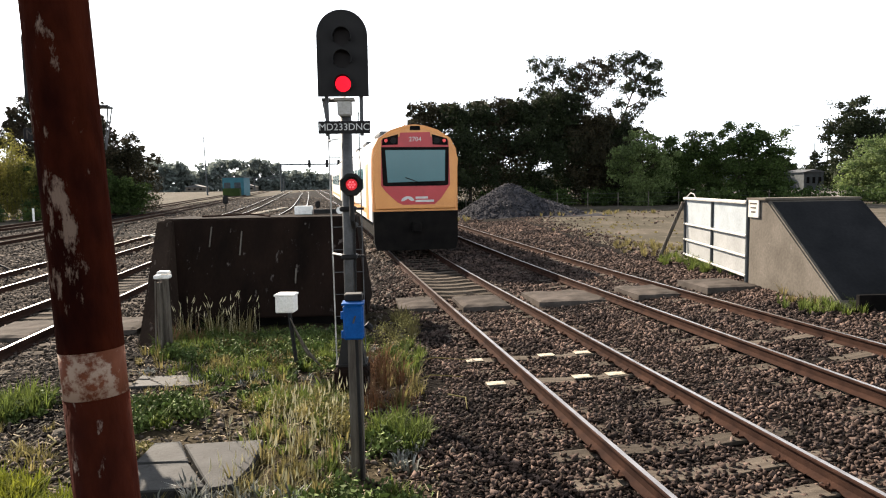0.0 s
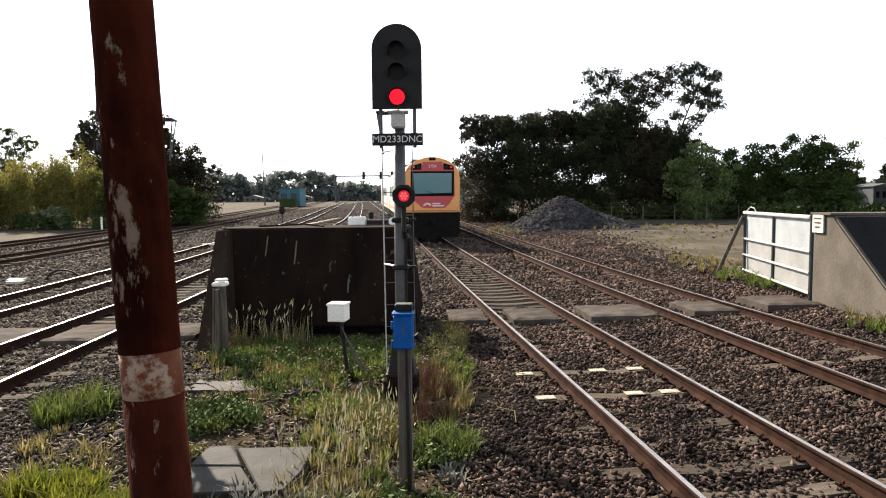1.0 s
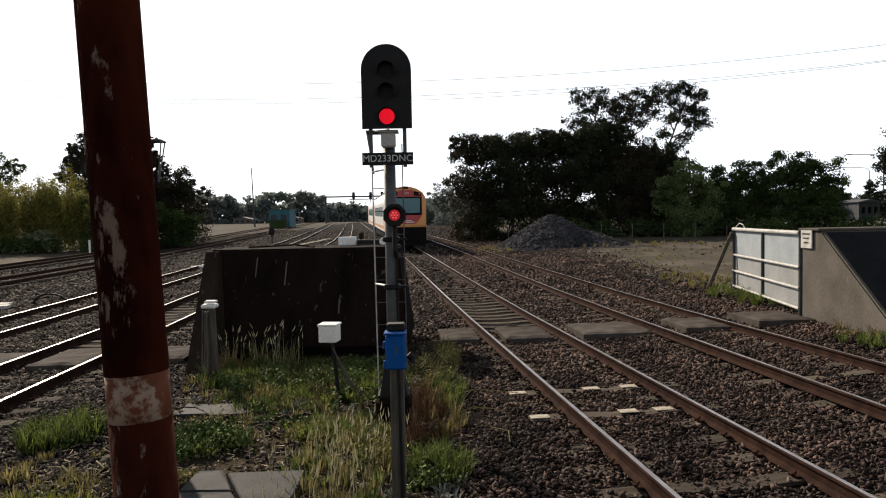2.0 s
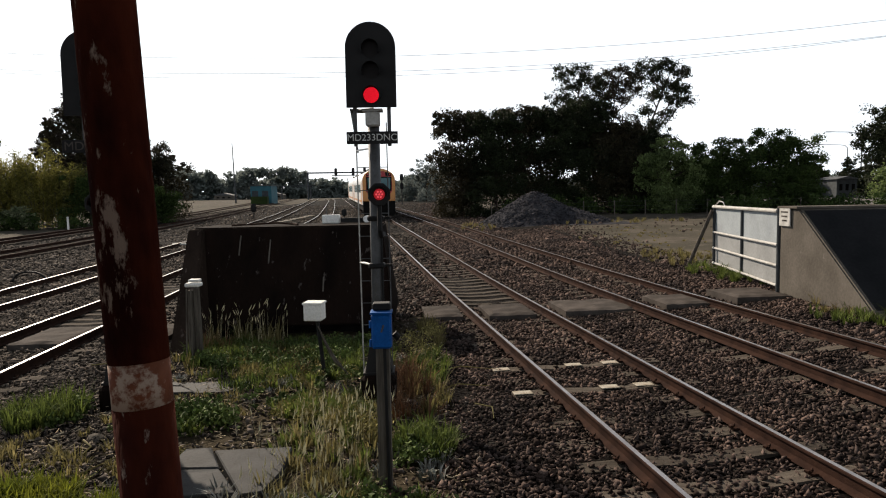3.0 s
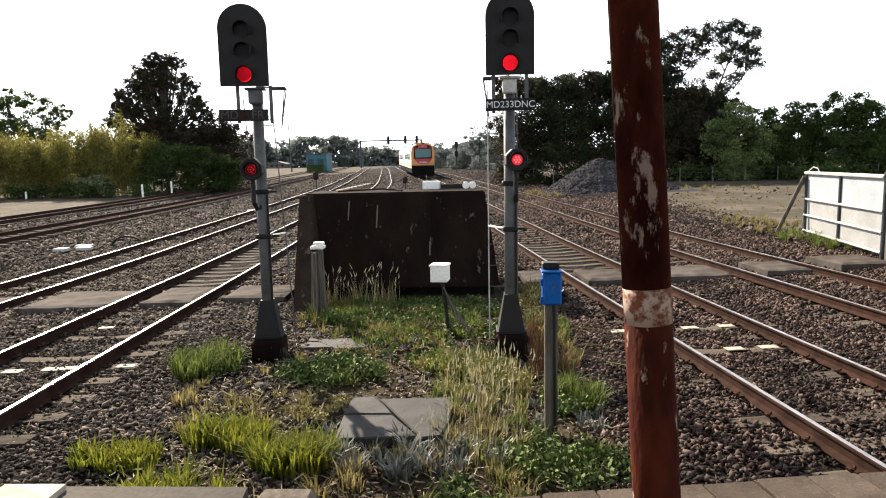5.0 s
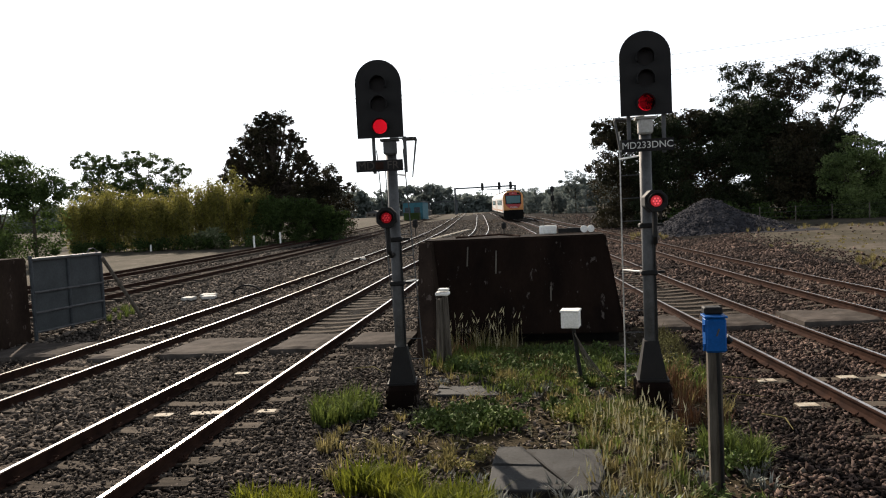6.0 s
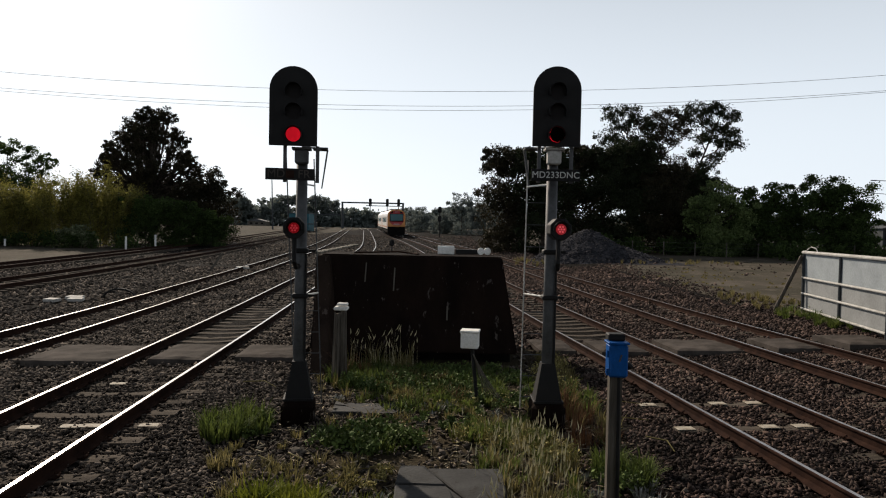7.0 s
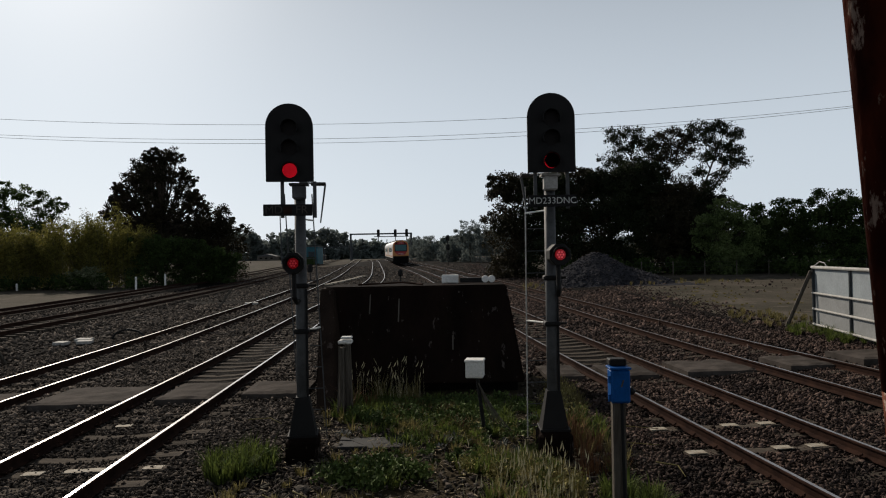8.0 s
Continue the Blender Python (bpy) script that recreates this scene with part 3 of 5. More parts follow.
    top, foot = Vector((0 if mirror > 0 else -0.08, 0.46 if mirror > 0 else 0.32, z0 - 0.1)), Vector((0.0 if mirror > 0 else 0.06, 0.72, 0.02))
    for x in (lx0, lx1):
        bm = B()
        tube(bm, top + Vector((x, 0, 0)), foot + Vector((x, 0, 0)), 0.010 if mirror > 0 and x < 0 else 0.008, n=6)
        # one galvanised stile is coloured pale to paint its sunlit side
        part("stile", bm, M_board if mirror > 0 and x < 0 else M_galv, lad)
    for i in range(11):
        p = foot.lerp(top, (i + 0.6) / 11.5)
        bm = B()
        tube(bm, p + Vector((lx0, 0, 0)), p + Vector((lx1, 0, 0)), 0.006, n=5)
        part("rung", bm, M_galv, lad)
    for z in (1.66, 3.1):
        p = foot.lerp(top, (z - 0.05) / (z0 - 0.15))
        bm = B()
        tube(bm, (0, 0, z), p + Vector((lx0 if mirror > 0 else lx1, 0, 0)), 0.012, n=6)
        part("stay", bm, M_white, lad)
    bm = B()
    ex = -0.36 * mirror
    box(bm, (ex * 0.6, 0.48, z0 + 0.05), (0.20, 0.30, 0.02))
    tube(bm, (ex * 0.86, 0.38, z0 + 0.05), (ex * 0.66, 0.46, z0 - 0.48), 0.009, n=5)
    tube(bm, (ex * 0.86, 0.58, z0 + 0.05), (ex * 0.66, 0.48, z0 - 0.48), 0.009, n=5)
    tube(bm, (ex * 0.7, 0.4, z0 + 0.045), (0, 0.0, z0 + 0.02), 0.012, n=5)
    part("landing", bm, M_galv, s, "small steel landing under the head")
    return s


signal("railway_signal", (0.30, 0.25, 0), 0, 1, 0.0, "MD233DNC", "grey signal mast with black arched head showing red, lettered plate")
signal("railway_signal", (-2.90, 0.30, -0.05), 9, -1, -0.13, "MD?FR", "grey signal mast with black arched head showing red, worn plate")

# ---- rusty post on the platform ----
post = thing("platform_post", pose(0.328, -6.67, 1.0, -1.8, -3.2, 0), "rusty red painted steel post with flaking patches", "post")
bm = B()
tube(bm, (0, 0, 0), (0, 0, 1.075), 0.062, n=32)
part("lower_tube", bm, M_rust, post, "", True)
bm = B()
tube(bm, (0, 0, 1.075), (0, 0, 1.17), 0.0615, n=32)
part("bare_band", bm, M_rustband, post, "band of bare pale and orange rust", True)
bm = B()
tube(bm, (0, 0, 1.17), (0, 0, 4.19), 0.062, n=32)
part("upper_tube", bm, M_rust, post, "", True)

# ---- platform end under the camera ----
deck = thing("platform", Matrix(), "worn asphalt platform end with a white edge line", "platform", "", "structure")
bm = B()
prism(bm, [(-2.62, -14), (2.35, -14), (2.05, -5.19), (-2.6, -5.84)], "z", -0.2, 0.95)
part("deck", bm, M_deck, deck)
bm = B()
prism(bm, [(-2.6, -5.845), (-1.25, -5.655), (-1.28, -5.37), (-2.5, -5.36)], "z", -0.2, 0.985)
part("end_slab", bm, M_deck, deck, "grey concrete end slab")
bm = B()
box(bm, (-1.08, -5.48, 0.90), (0.28, 0.26, 0.16), 0.03)
part("end_timber", bm, M_wood, deck, "broken weathered timber end")
bm = B()
box(bm, (-2.30, -9.6, 0.985), (0.30, 8.40, 0.06))
part("edge_line", bm, M_white_paint, deck, "white painted edge line")

for row in range(3):
    for k in range(16):
        bm = B()
        w, d = 0.246, 0.36
        box(bm, (0, 0, 0), (w, d, 0.05), 0.006)
        ob = part("paver", bm, M_paver, deck)
        px = -2.02 + k * 0.253 + 0.05 * row
        ob.matrix_basis = pose(px, -5.66 + 0.14 * px - row * 0.37, 0.968 + 0.003 * ((k * 7 + row * 3) % 4), 0, 0, 8)

# unseen canopy, implied by the post, and unseen back wall: added to cut sky fill
bm = B()
box(bm, (-0.15, -10.3, 5.26), (5.6, 7.9, 0.14), 0.02)
tagged(link("ceiling", bm, M_sheet), "unseen plain sheet metal canopy over the platform, added to cut sky fill", "ceiling", "", "structure")
bm = B()
box(bm, (-0.15, -14.1, 3.05), (5.4, 0.2, 4.25), 0.02)
tagged(link("wall_south", bm, M_con), "unseen plain concrete wall behind the platform, added to cut sky fill", "wall", "", "structure")

# ---- small things on the island ----
bluebox = thing("signal_post_box", pose(0.51, -2.36, 0), "blue metal box on a weathered timber post", "electrical box")
bm = B()
prism(bm, [(-0.056, -0.05), (0.056, -0.05), (0.06, 0.05), (-0.052, 0.05)], "z", -0.1, 1.27)
part("post", bm, M_wood, bluebox)
bm = B()
box(bm, (0, -0.055, 1.38), (0.168, 0.15, 0.29), 0.015)
case = part("case", bm, M_blue, bluebox, "bright blue case")
bm = B()
box(bm, (0, -0.135, 1.38), (0.145, 0.012, 0.26), 0.005)
part("door", bm, M_blue, case)
bm = B()
box(bm, (0, -0.05, 1.535), (0.185, 0.18, 0.018), 0.004)
part("lid", bm, M_blue, case)
bm = B()
box(bm, (0.0, 0.02, 1.575), (0.15, 0.13, 0.06), 0.01)
part("post_cap", bm, M_black, bluebox, "dark cap on the post")
for z in (1.28, 1.44):
    bm = B()
    tube(bm, (-0.092, -0.10, z - 0.03), (-0.092, -0.10, z + 0.03), 0.012, n=8)
    part("hinge", bm, M_blue, case)
bm = B()
tube(bm, (0.0, -0.148, 1.38), (0.02, -0.148, 1.44), 0.007, n=6)
part("handle", bm, M_galv, case)
bm = B()
sweep_tube(bm, [(0.035, -0.066, 0.02), (0.026, -0.066, 0.7), (0.02, -0.07, 1.24)], 0.014, 8)
part("cable", bm, M_black, bluebox, "black cable down the post")
bm = B()
tube(bm, (0.10, 0.0, 1.34), (0.14, 0.0, 1.30), 0.03, n=8)
part("gland", bm, M_black, bluebox)

white = thing("junction_box", pose(-0.66, 1.33, 0, 0, 0, -8), "white metal box on a thin black stake", "electrical box")
bm = B()
box(bm, (0, 0, 0.92), (0.25, 0.24, 0.23), 0.012)
part("case", bm, M_white, white)
bm = B()
box(bm, (0, 0, 1.045), (0.275, 0.265, 0.03), 0.008)
part("lid", bm, M_white, white)
bm = B()
tube(bm, (0.03, 0, 0.82), (0.13, -0.02, -0.05), 0.028, n=8)
part("stake", bm, M_black, white)
for k in range(5):
    bm = B()
    pts = [Vector((0.05, -0.03, 0.72))]
    for i in range(6):
        pts.append(pts[-1] + Vector((0.03 + 0.012 * k, -0.02 * (k - 2), -0.13 + 0.012 * i)))
    sweep_tube(bm, pts, 0.008, 5)
    part("cable", bm, M_wood, white)

bollard = thing("marker_post", pose(-2.71, 2.5, 0.05), "weathered twin timber stump with a white cap", "post")
for x, h in ((-0.09, 1.05), (0.07, 1.12)):
    bm = B()
    tube(bm, (x * 0.7, 0, -0.15), (x * 0.5, 0, h), 0.065, 0.05, 9)
    part("stump", bm, M_wood, bollard)
bm = B()
box(bm, (0.0, 0, 1.14), (0.22, 0.2, 0.06), 0.015)
box(bm, (0.02, 0, 1.205), (0.17, 0.15, 0.04), 0.012)
box(bm, (0.01, -0.1, 1.145), (0.05, 0.02, 0.03), 0.005)
part("cap", bm, M_white, bollard, "white cap")
for k, x in enumerate((-0.12, -0.03, 0.11)):
    bm = B()
    tube(bm, (x, -0.1, 0.02), (x * 0.7, -0.085, 1.08), 0.012, n=6)
    part("cable", bm, M_wood, bollard)


def cover(at, w, d, split, label):
    t = thing("pit_cover", at, label, "pit cover")
    h, k = w / 2, d / 2
    lean = 0.22 * w
    for pts, z in ((((-h, -k), (split + lean - 0.012, -k), (split - lean * 0.2, 0.02 - 0.012), (-h, 0.05)), 0.0), (((-h, 0.062), (split - lean * 0.2, 0.012), (split - lean - 0.012, k), (-h * 0.94, k)), 0.008),
                   (((split + lean + 0.012, -k * 0.97), (h * 0.8, -k * 0.9), (h * 0.97, -k * 0.2), (h, k * 0.95), (split - lean + 0.012, k)), -0.022)):
        bm = B()
        prism(bm, pts, "z", z - 0.06, z + 0.06)
        bmesh.ops.bevel(bm, geom=bm.edges[:], offset=0.012, segments=1, affect='EDGES')
        part("slab", bm, M_pit, t)
    return t


cover(pose(-0.93, -2.17, 0.06, 1.5, -1.0, 2), 1.05, 1.0, 0.0, "cracked grey concrete pit cover in the grass")
cover(pose(-2.05, 0.78, 0.0, 0, 0, 3), 0.95, 0.55, -0.25, "flat concrete slab sunk in the weeds")
cover(pose(-0.1, -4.6, 0.30, -8, 2, 4), 0.6, 0.35, 0.1, "dark broken slab below the platform edge")

# ---- things on top of the buffer block ----
lamp_box = thing("lamp_box", pose(-1.05, 6.25, 1.96), "white box and dark rail on the block", "equipment box")
bm = B()
box(bm, (0, 0, 0.09), (0.36, 0.22, 0.18), 0.015)
part("case", bm, M_white, lamp_box)
bm = B()
box(bm, (0.46, 0, 0.06), (0.5, 0.16, 0.10), 0.01)
part("rail", bm, M_black, lamp_box)
bm = B()
tube(bm, (-0.1, 0, 0.18), (-0.1, 0, 0.32), 0.012, n=6)
part("rod", bm, M_galv, lamp_box)
stub = thing("stop_lamp", pose(-0.22, 6.2, 1.96), "white round stop lamps on the block", "lamp")
for x in (-0.08, 0.06):
    bm = B()
    tube(bm, (x, -0.06, 0.08), (x, 0.06, 0.08), 0.075, n=14)
    part("lamp", bm, M_white, stub)
pipe = thing("bent_pipe", pose(-2.95, 5.6, 1.96), "low dark pipe lying on the block", "pipe")
bm = B()
sweep_tube(bm, [(0, 0, 0.02), (0.35, 0.05, 0.03), (0.9, 0.1, 0.05), (1.2, 0.1, 0.02), (1.35, -0.2, 0.02)], 0.02)
part("pipe", bm, M_railside, pipe)


# ---- crossing slabs ----
def crossing(name, slabs, label):
    t = thing(name, Matrix(), label, "crossing", "", "structure")
    for x0, x1, y0, y1, skew in slabs:
        bm = B()
        cx, cy = (x0 + x1) / 2, (y0 + y1) / 2
        nx, ny = max(3, int((x1 - x0) / 0.12)), max(3, int((y1 - y0) / 0.12))
        w, d = x1 - x0, y1 - y0
        grid = [[None] * (ny + 1) for _ in range(nx + 1)]
        for i in range(nx + 1):
            for j in range(ny + 1):
                rim = min(i, nx - i, j, ny - j)
                u, v = -w / 2 + w * i / nx, -d / 2 + d * j / ny
                rag = noise.noise(Vector((u * 3 + cx, v * 3 + cy, 1.0)))
                pull = 1 - (0.02 + 0.03 * abs(rag) if rim == 0 else 0)
                grid[i][j] = bm.verts.new((u * pull, v * pull, 0.08 + 0.018 * rag + 0.01 * noise.noise(Vector((u * 9, v * 9, cx))) - (0.022 + 0.03 * max(0, rag) if rim == 0 else 0)))
        for i in range(nx):
            for j in range(ny):
                bm.faces.new((grid[i][j], grid[i + 1][j], grid[i + 1][j + 1], grid[i][j + 1]))
        ring = [grid[i][0] for i in range(nx)] + [grid[nx][j] for j in range(ny)] + [grid[i][ny] for i in range(nx, 0, -1)] + [grid[0][j] for j in range(ny, 0, -1)]
        low = [bm.verts.new((v.co.x, v.co.y, -0.08)) for v in ring]
        for i in range(len(ring)):
            k = (i + 1) % len(ring)
            bm.faces.new((ring[k], ring[i], low[i], low[k]))
        bm.faces.new(low)
        ob = part("slab", bm, M_slab, t)
        ob.matrix_basis = pose(cx, cy, gz(cx, cy) + 0.015, 0, 0, skew)
    return t


crossing("foot_crossing", [(0.85, 1.62, 5.35, 6.75, 4), (2.10, 3.10, 5.35, 6.75, 5), (3.66, 5.20, 5.5, 6.9, 5), (5.75, 6.75, 5.5, 6.8, 5), (7.25, 8.5, 5.6, 6.9, 5)],
         "row of weathered slabs crossing the tracks")
crossing("foot_crossing", [(-4.95, -3.75, 4.0, 5.3, 3), (-6.45, -5.45, 3.75, 5.35, 3), (-8.8, -7.05, 3.75, 5.4, 3), (-10.5, -9.5, 3.85, 5.4, 3), (-13.2, -11.3, 3.9, 5.5, 3)],
         "row of weathered slabs crossing the tracks")


# ---- train ----
PROFILE = [(-1.45, 1.15), (-1.46, 3.25), (-1.41, 3.58), (-1.22, 3.92), (-0.80, 4.19), (-0.35, 4.33), (0.0, 4.37), (0.35, 4.33), (0.80, 4.19), (1.22, 3.92), (1.41, 3.58), (1.46, 3.25), (1.45, 1.15)]
CAP = [(-1.43, 1.5)] + [(x * 0.985, z) for x, z in PROFILE[1:-1]] + [(1.43, 1.5)]


def train():
    t = thing("railcar", Matrix(), "orange, red and silver two-car railcar running along the main track", "train")
    for car in (0, 1):
        y0 = 0.0 + car * 25.3
        bm = B()
        prism(bm, PROFILE, "y", y0 + 0.3, y0 + 24.6)
        part("car_body", bm, M_silver, t, "pale silver car body")
        bm = B()
        box(bm, (0, y0 + 12.4, 0.83), (2.6, 23.6, 0.62), 0.05)
        part("underframe", bm, M_under, t, "black underframe")
        for yb in (3.6, 20.8):
            bm = B()
            box(bm, (0, y0 + yb, 0.50), (2.2, 2.9, 0.35), 0.05)
            bogie = part("bogie", bm, M_under, t)
            for yw in (-1.0, 1.0):
                for xw in (-0.76, 0.76):
                    bm = B()
                    tube(bm, (xw - 0.06, y0 + yb + yw, 0.43), (xw + 0.06, y0 + yb + yw, 0.43), 0.43, n=24)
                    part("wheel", bm, M_railside, bogie)
        for side in (-1, 1):
            for k in range(9):
                yk = y0 + 4.6 + k * 1.9
                bm = B()
                box(bm, (side * 1.452, yk, 2.62), (0.02, 1.45, 0.78), 0.008)
                part("window", bm, M_glass, t)
            for yk in (2.1, 22.3):
                bm = B()
                box(bm, (side * 1.452, y0 + yk, 2.15), (0.03, 1.0, 1.95), 0.008)
                part("door", bm, M_orange, t, "orange side door")
            bm = B()
            box(bm, (side * 1.455, y0 + 12.4, 1.45), (0.012, 20.0, 0.18))
            part("stripe", bm, M_orange, t)
        for yk in (5.5, 12.5, 19.0):
            bm = B()
            box(bm, (0, y0 + yk, 4.36), (1.5, 2.6, 0.16), 0.04)
            part("roof_pod", bm, M_galv, t)
    bm = B()
    prism(bm, [(-0.6, 1.2), (0.6, 1.2), (0.6, 3.5), (-0.6, 3.5)], "y", 24.6, 25.6)
    part("gangway", bm, M_under, t)
    # end face
    bm = B()
    prism(bm, CAP, "y", 0.0, 0.34)
    es = [e for e in bm.edges if all(abs(v.co.y) < 1e-4 for v in e.verts)]
    bmesh.ops.bevel(bm, geom=es, offset=0.10, segments=3, affect='EDGES')
    front = part("end_face", bm, M_orange, t, "orange-yellow end face")
    bm = B()
    prism(bm, [(-0.50, 4.09), (0.50, 4.11), (0.52, 3.96), (1.12, 3.86), (1.16, 2.37), (0.85, 1.92), (0.62, 1.72), (-0.45, 1.72), (-0.62, 1.80), (-1.0, 2.15), (-1.16, 2.37), (-1.12, 3.86), (-0.52, 3.96)][::-1], "y", -0.012, 0.02)
    part("red_panel", bm, M_red, front, "red panel")
    bm = B()
    prism(bm, [(-1.13, 3.62), (1.13, 3.62), (1.10, 2.37), (0.98, 2.34), (-0.98, 2.34), (-1.10, 2.37)], "y", -0.024, 0.0)
    part("window_surround", bm, M_under, front)
    bm = B()
    prism(bm, [(-1.0, 3.52), (1.0, 3.52), (0.98, 2.50), (-0.94, 2.46)], "y", -0.034, -0.01)
    part("windscreen", bm, M_glass, front, "dark teal windscreen")
    bm = B()
    tube(bm, (0.2, -0.05, 2.42), (-0.35, -0.05, 2.62), 0.012, n=5)
    part("wiper", bm, M_under, front)
    for s in (-1, 1):
        bm = B()
        prism(bm, [(s * 0.56, 4.04), (s * 1.08, 3.90), (s * 1.10, 3.68), (s * 0.58, 3.70)], "y", -0.026, 0.0)
        cl = part("lamp_cluster", bm, M_under, front)
        for x, m, r in ((0.72, M_lens_off, 0.10), (0.97, M_tail, 0.055)):
            bm = B()
            tube(bm, (s * x, -0.026, 3.83), (s * x, -0.05, 3.83), r, n=14)
            part("lamp", bm, m, cl)
    bm = B()
    box(bm, (0, -0.01, 4.24), (0.34, 0.03, 0.14), 0.01)
    part("marker_window", bm, M_under, front)
    lettering("2704", 0.21, Matrix.Translation((0, -0.016, 3.87)) @ pose(0, 0, 0, 90), front, M_letter)
    bm = B()
    prism(bm, [(0.22 * math.cos(a) - 0.28, 1.84 + 0.16 * math.sin(a)) for a in np.linspace(0.1, math.pi, 12)] + [(-0.42, 1.84), (-0.28, 1.92), (-0.16, 1.84)], "y", -0.018, -0.013)
    part("emblem", bm, M_letter, front)
    for z, w in ((1.95, 0.42), (1.84, 0.62)):
        bm = B()
        box(bm, (-0.02 + w / 2, -0.015, z), (w, 0.006, 0.07))
        part("writing_bar", bm, M_letter, front)
    bm = B()
    prism(bm, [(-1.42, 1.5), (1.42, 1.5), (1.41, 0.45), (1.32, 0.2), (-1.32, 0.2), (-1.41, 0.45)], "y", 0.02, 0.35)
    skirt = part("skirt", bm, M_under, t, "black lower front")
    bm = B()
    box(bm, (0, -0.12, 0.98), (0.30, 0.35, 0.30), 0.03)
    part("coupler", bm, M_under, skirt)
    return t


railcar = train()


def motions():
    """The railcar runs away along the main track at a steady pace, following its bend."""
    rows = []
    for k in range(17):
        t = k * 0.5
        y = 14.6 + 12.5 * t - 0.02 * t * t
        x, far_x = centre("R1", y), centre("R1", y + 48)
        tilt = math.degrees(math.atan((gz(-8, y + 40) - gz(-8, y)) / 40)) if y > 8 else 0
        rows.append((t, pose(x, y, gz(0, y) + 0.15, tilt, 0, -math.degrees(math.atan((far_x - x) / 48)))))
    walk(railcar, rows)


# ---- gravel heap ----
rng = np.random.default_rng(7)


def heap_height(x, y):
    """A cone with a low shoulder to the east, of height 1."""
    z = np.zeros_like(x)
    for lx, r, hh in ((-0.1, 1.15, 1.0), (0.42, 1.05, 0.52)):
        z = np.maximum(z, hh * np.clip(1 - np.sqrt(((x - lx) / r) ** 2 + (y / r) ** 2 + 0.012), 0, 1))
    return z


xx, yy = np.meshgrid(np.linspace(-1.35, 1.6, 90), np.linspace(-1.3, 1.3, 60))
zz = heap_height(xx, yy)
zz = zz * 2.35 + rng.normal(0, 0.03, zz.shape) * (zz > 0.01) - 0.05
px, py = 8.9 + xx * 3.5, 38.5 + yy * 3.5
i = (np.arange(59)[:, None] * 90 + np.arange(89)[None]).ravel()
tagged(raw("gravel_heap", np.stack([px, py, zz + ground_z(px, py)], -1).reshape(-1, 3), np.stack([i, i + 1, i + 91, i + 90], 1), M_heap),
       "blue-grey crushed gravel heap beside the tracks", "gravel heap")


# ---- loose stones, blades and leaves: many small pieces out of number arrays ----
OCT_V = np.array([(1, 0, 0), (-1, 0, 0), (0, 1, 0), (0, -1, 0), (0, 0, 1), (0, 0, -1)])
OCT_F = np.array([(0, 2, 4), (2, 1, 4), (1, 3, 4), (3, 0, 4), (2, 0, 5), (1, 2, 5), (3, 1, 5), (0, 3, 5)])


def turns(n, flat=1.0):
    """Random rotation matrices."""
    q = rng.normal(size=(n, 4))
    q[:, 1:3] *= flat
    q /= np.linalg.norm(q, axis=1, keepdims=True)
    w, x, y, z = q.T
    return np.stack([1 - 2 * (y * y + z * z), 2 * (x * y - z * w), 2 * (x * z + y * w), 2 * (x * y + z * w), 1 - 2 * (x * x + z * z), 2 * (y * z - x * w),
                     2 * (x * z - y * w), 2 * (y * z + x * w), 1 - 2 * (x * x + y * y)], -1).reshape(n, 3, 3)


def stones(name, pos, size, material, label):
    n = len(pos)
    v = OCT_V[None] * rng.uniform(0.7, 1.45, (n, 6, 1)) + rng.normal(0, 0.16, (n, 6, 3))
    v = v * (size[:, None] * rng.uniform(0.62, 1.15, (n, 3)))[:, None] * np.array([1.35, 0.95, 0.55])
    v = np.einsum('nij,nkj->nki', turns(n, 0.38), v) + pos[:, None]
    f = OCT_F[None] + (np.arange(n) * 6)[:, None, None]
    return tagged(raw(name, v.reshape(-1, 3), f.reshape(-1, 3), material), label, "ballast", "", "stuff")


SLAB_ZONES = [(0.85, 1.62, 5.35, 6.75), (2.10, 3.10, 5.35, 6.75), (3.66, 5.20, 5.5, 6.9), (5.75, 6.75, 5.5, 6.8), (7.25, 8.5, 5.6, 6.9),
              (-4.95, -3.75, 4.0, 5.3), (-6.45, -5.45, 3.75, 5.35), (-8.8, -7.05, 3.75, 5.4), (-10.5, -9.5, 3.85, 5.4), (-13.2, -11.3, 3.9, 5.5), (-3.55, 0.1, 3.9, 7.0)]


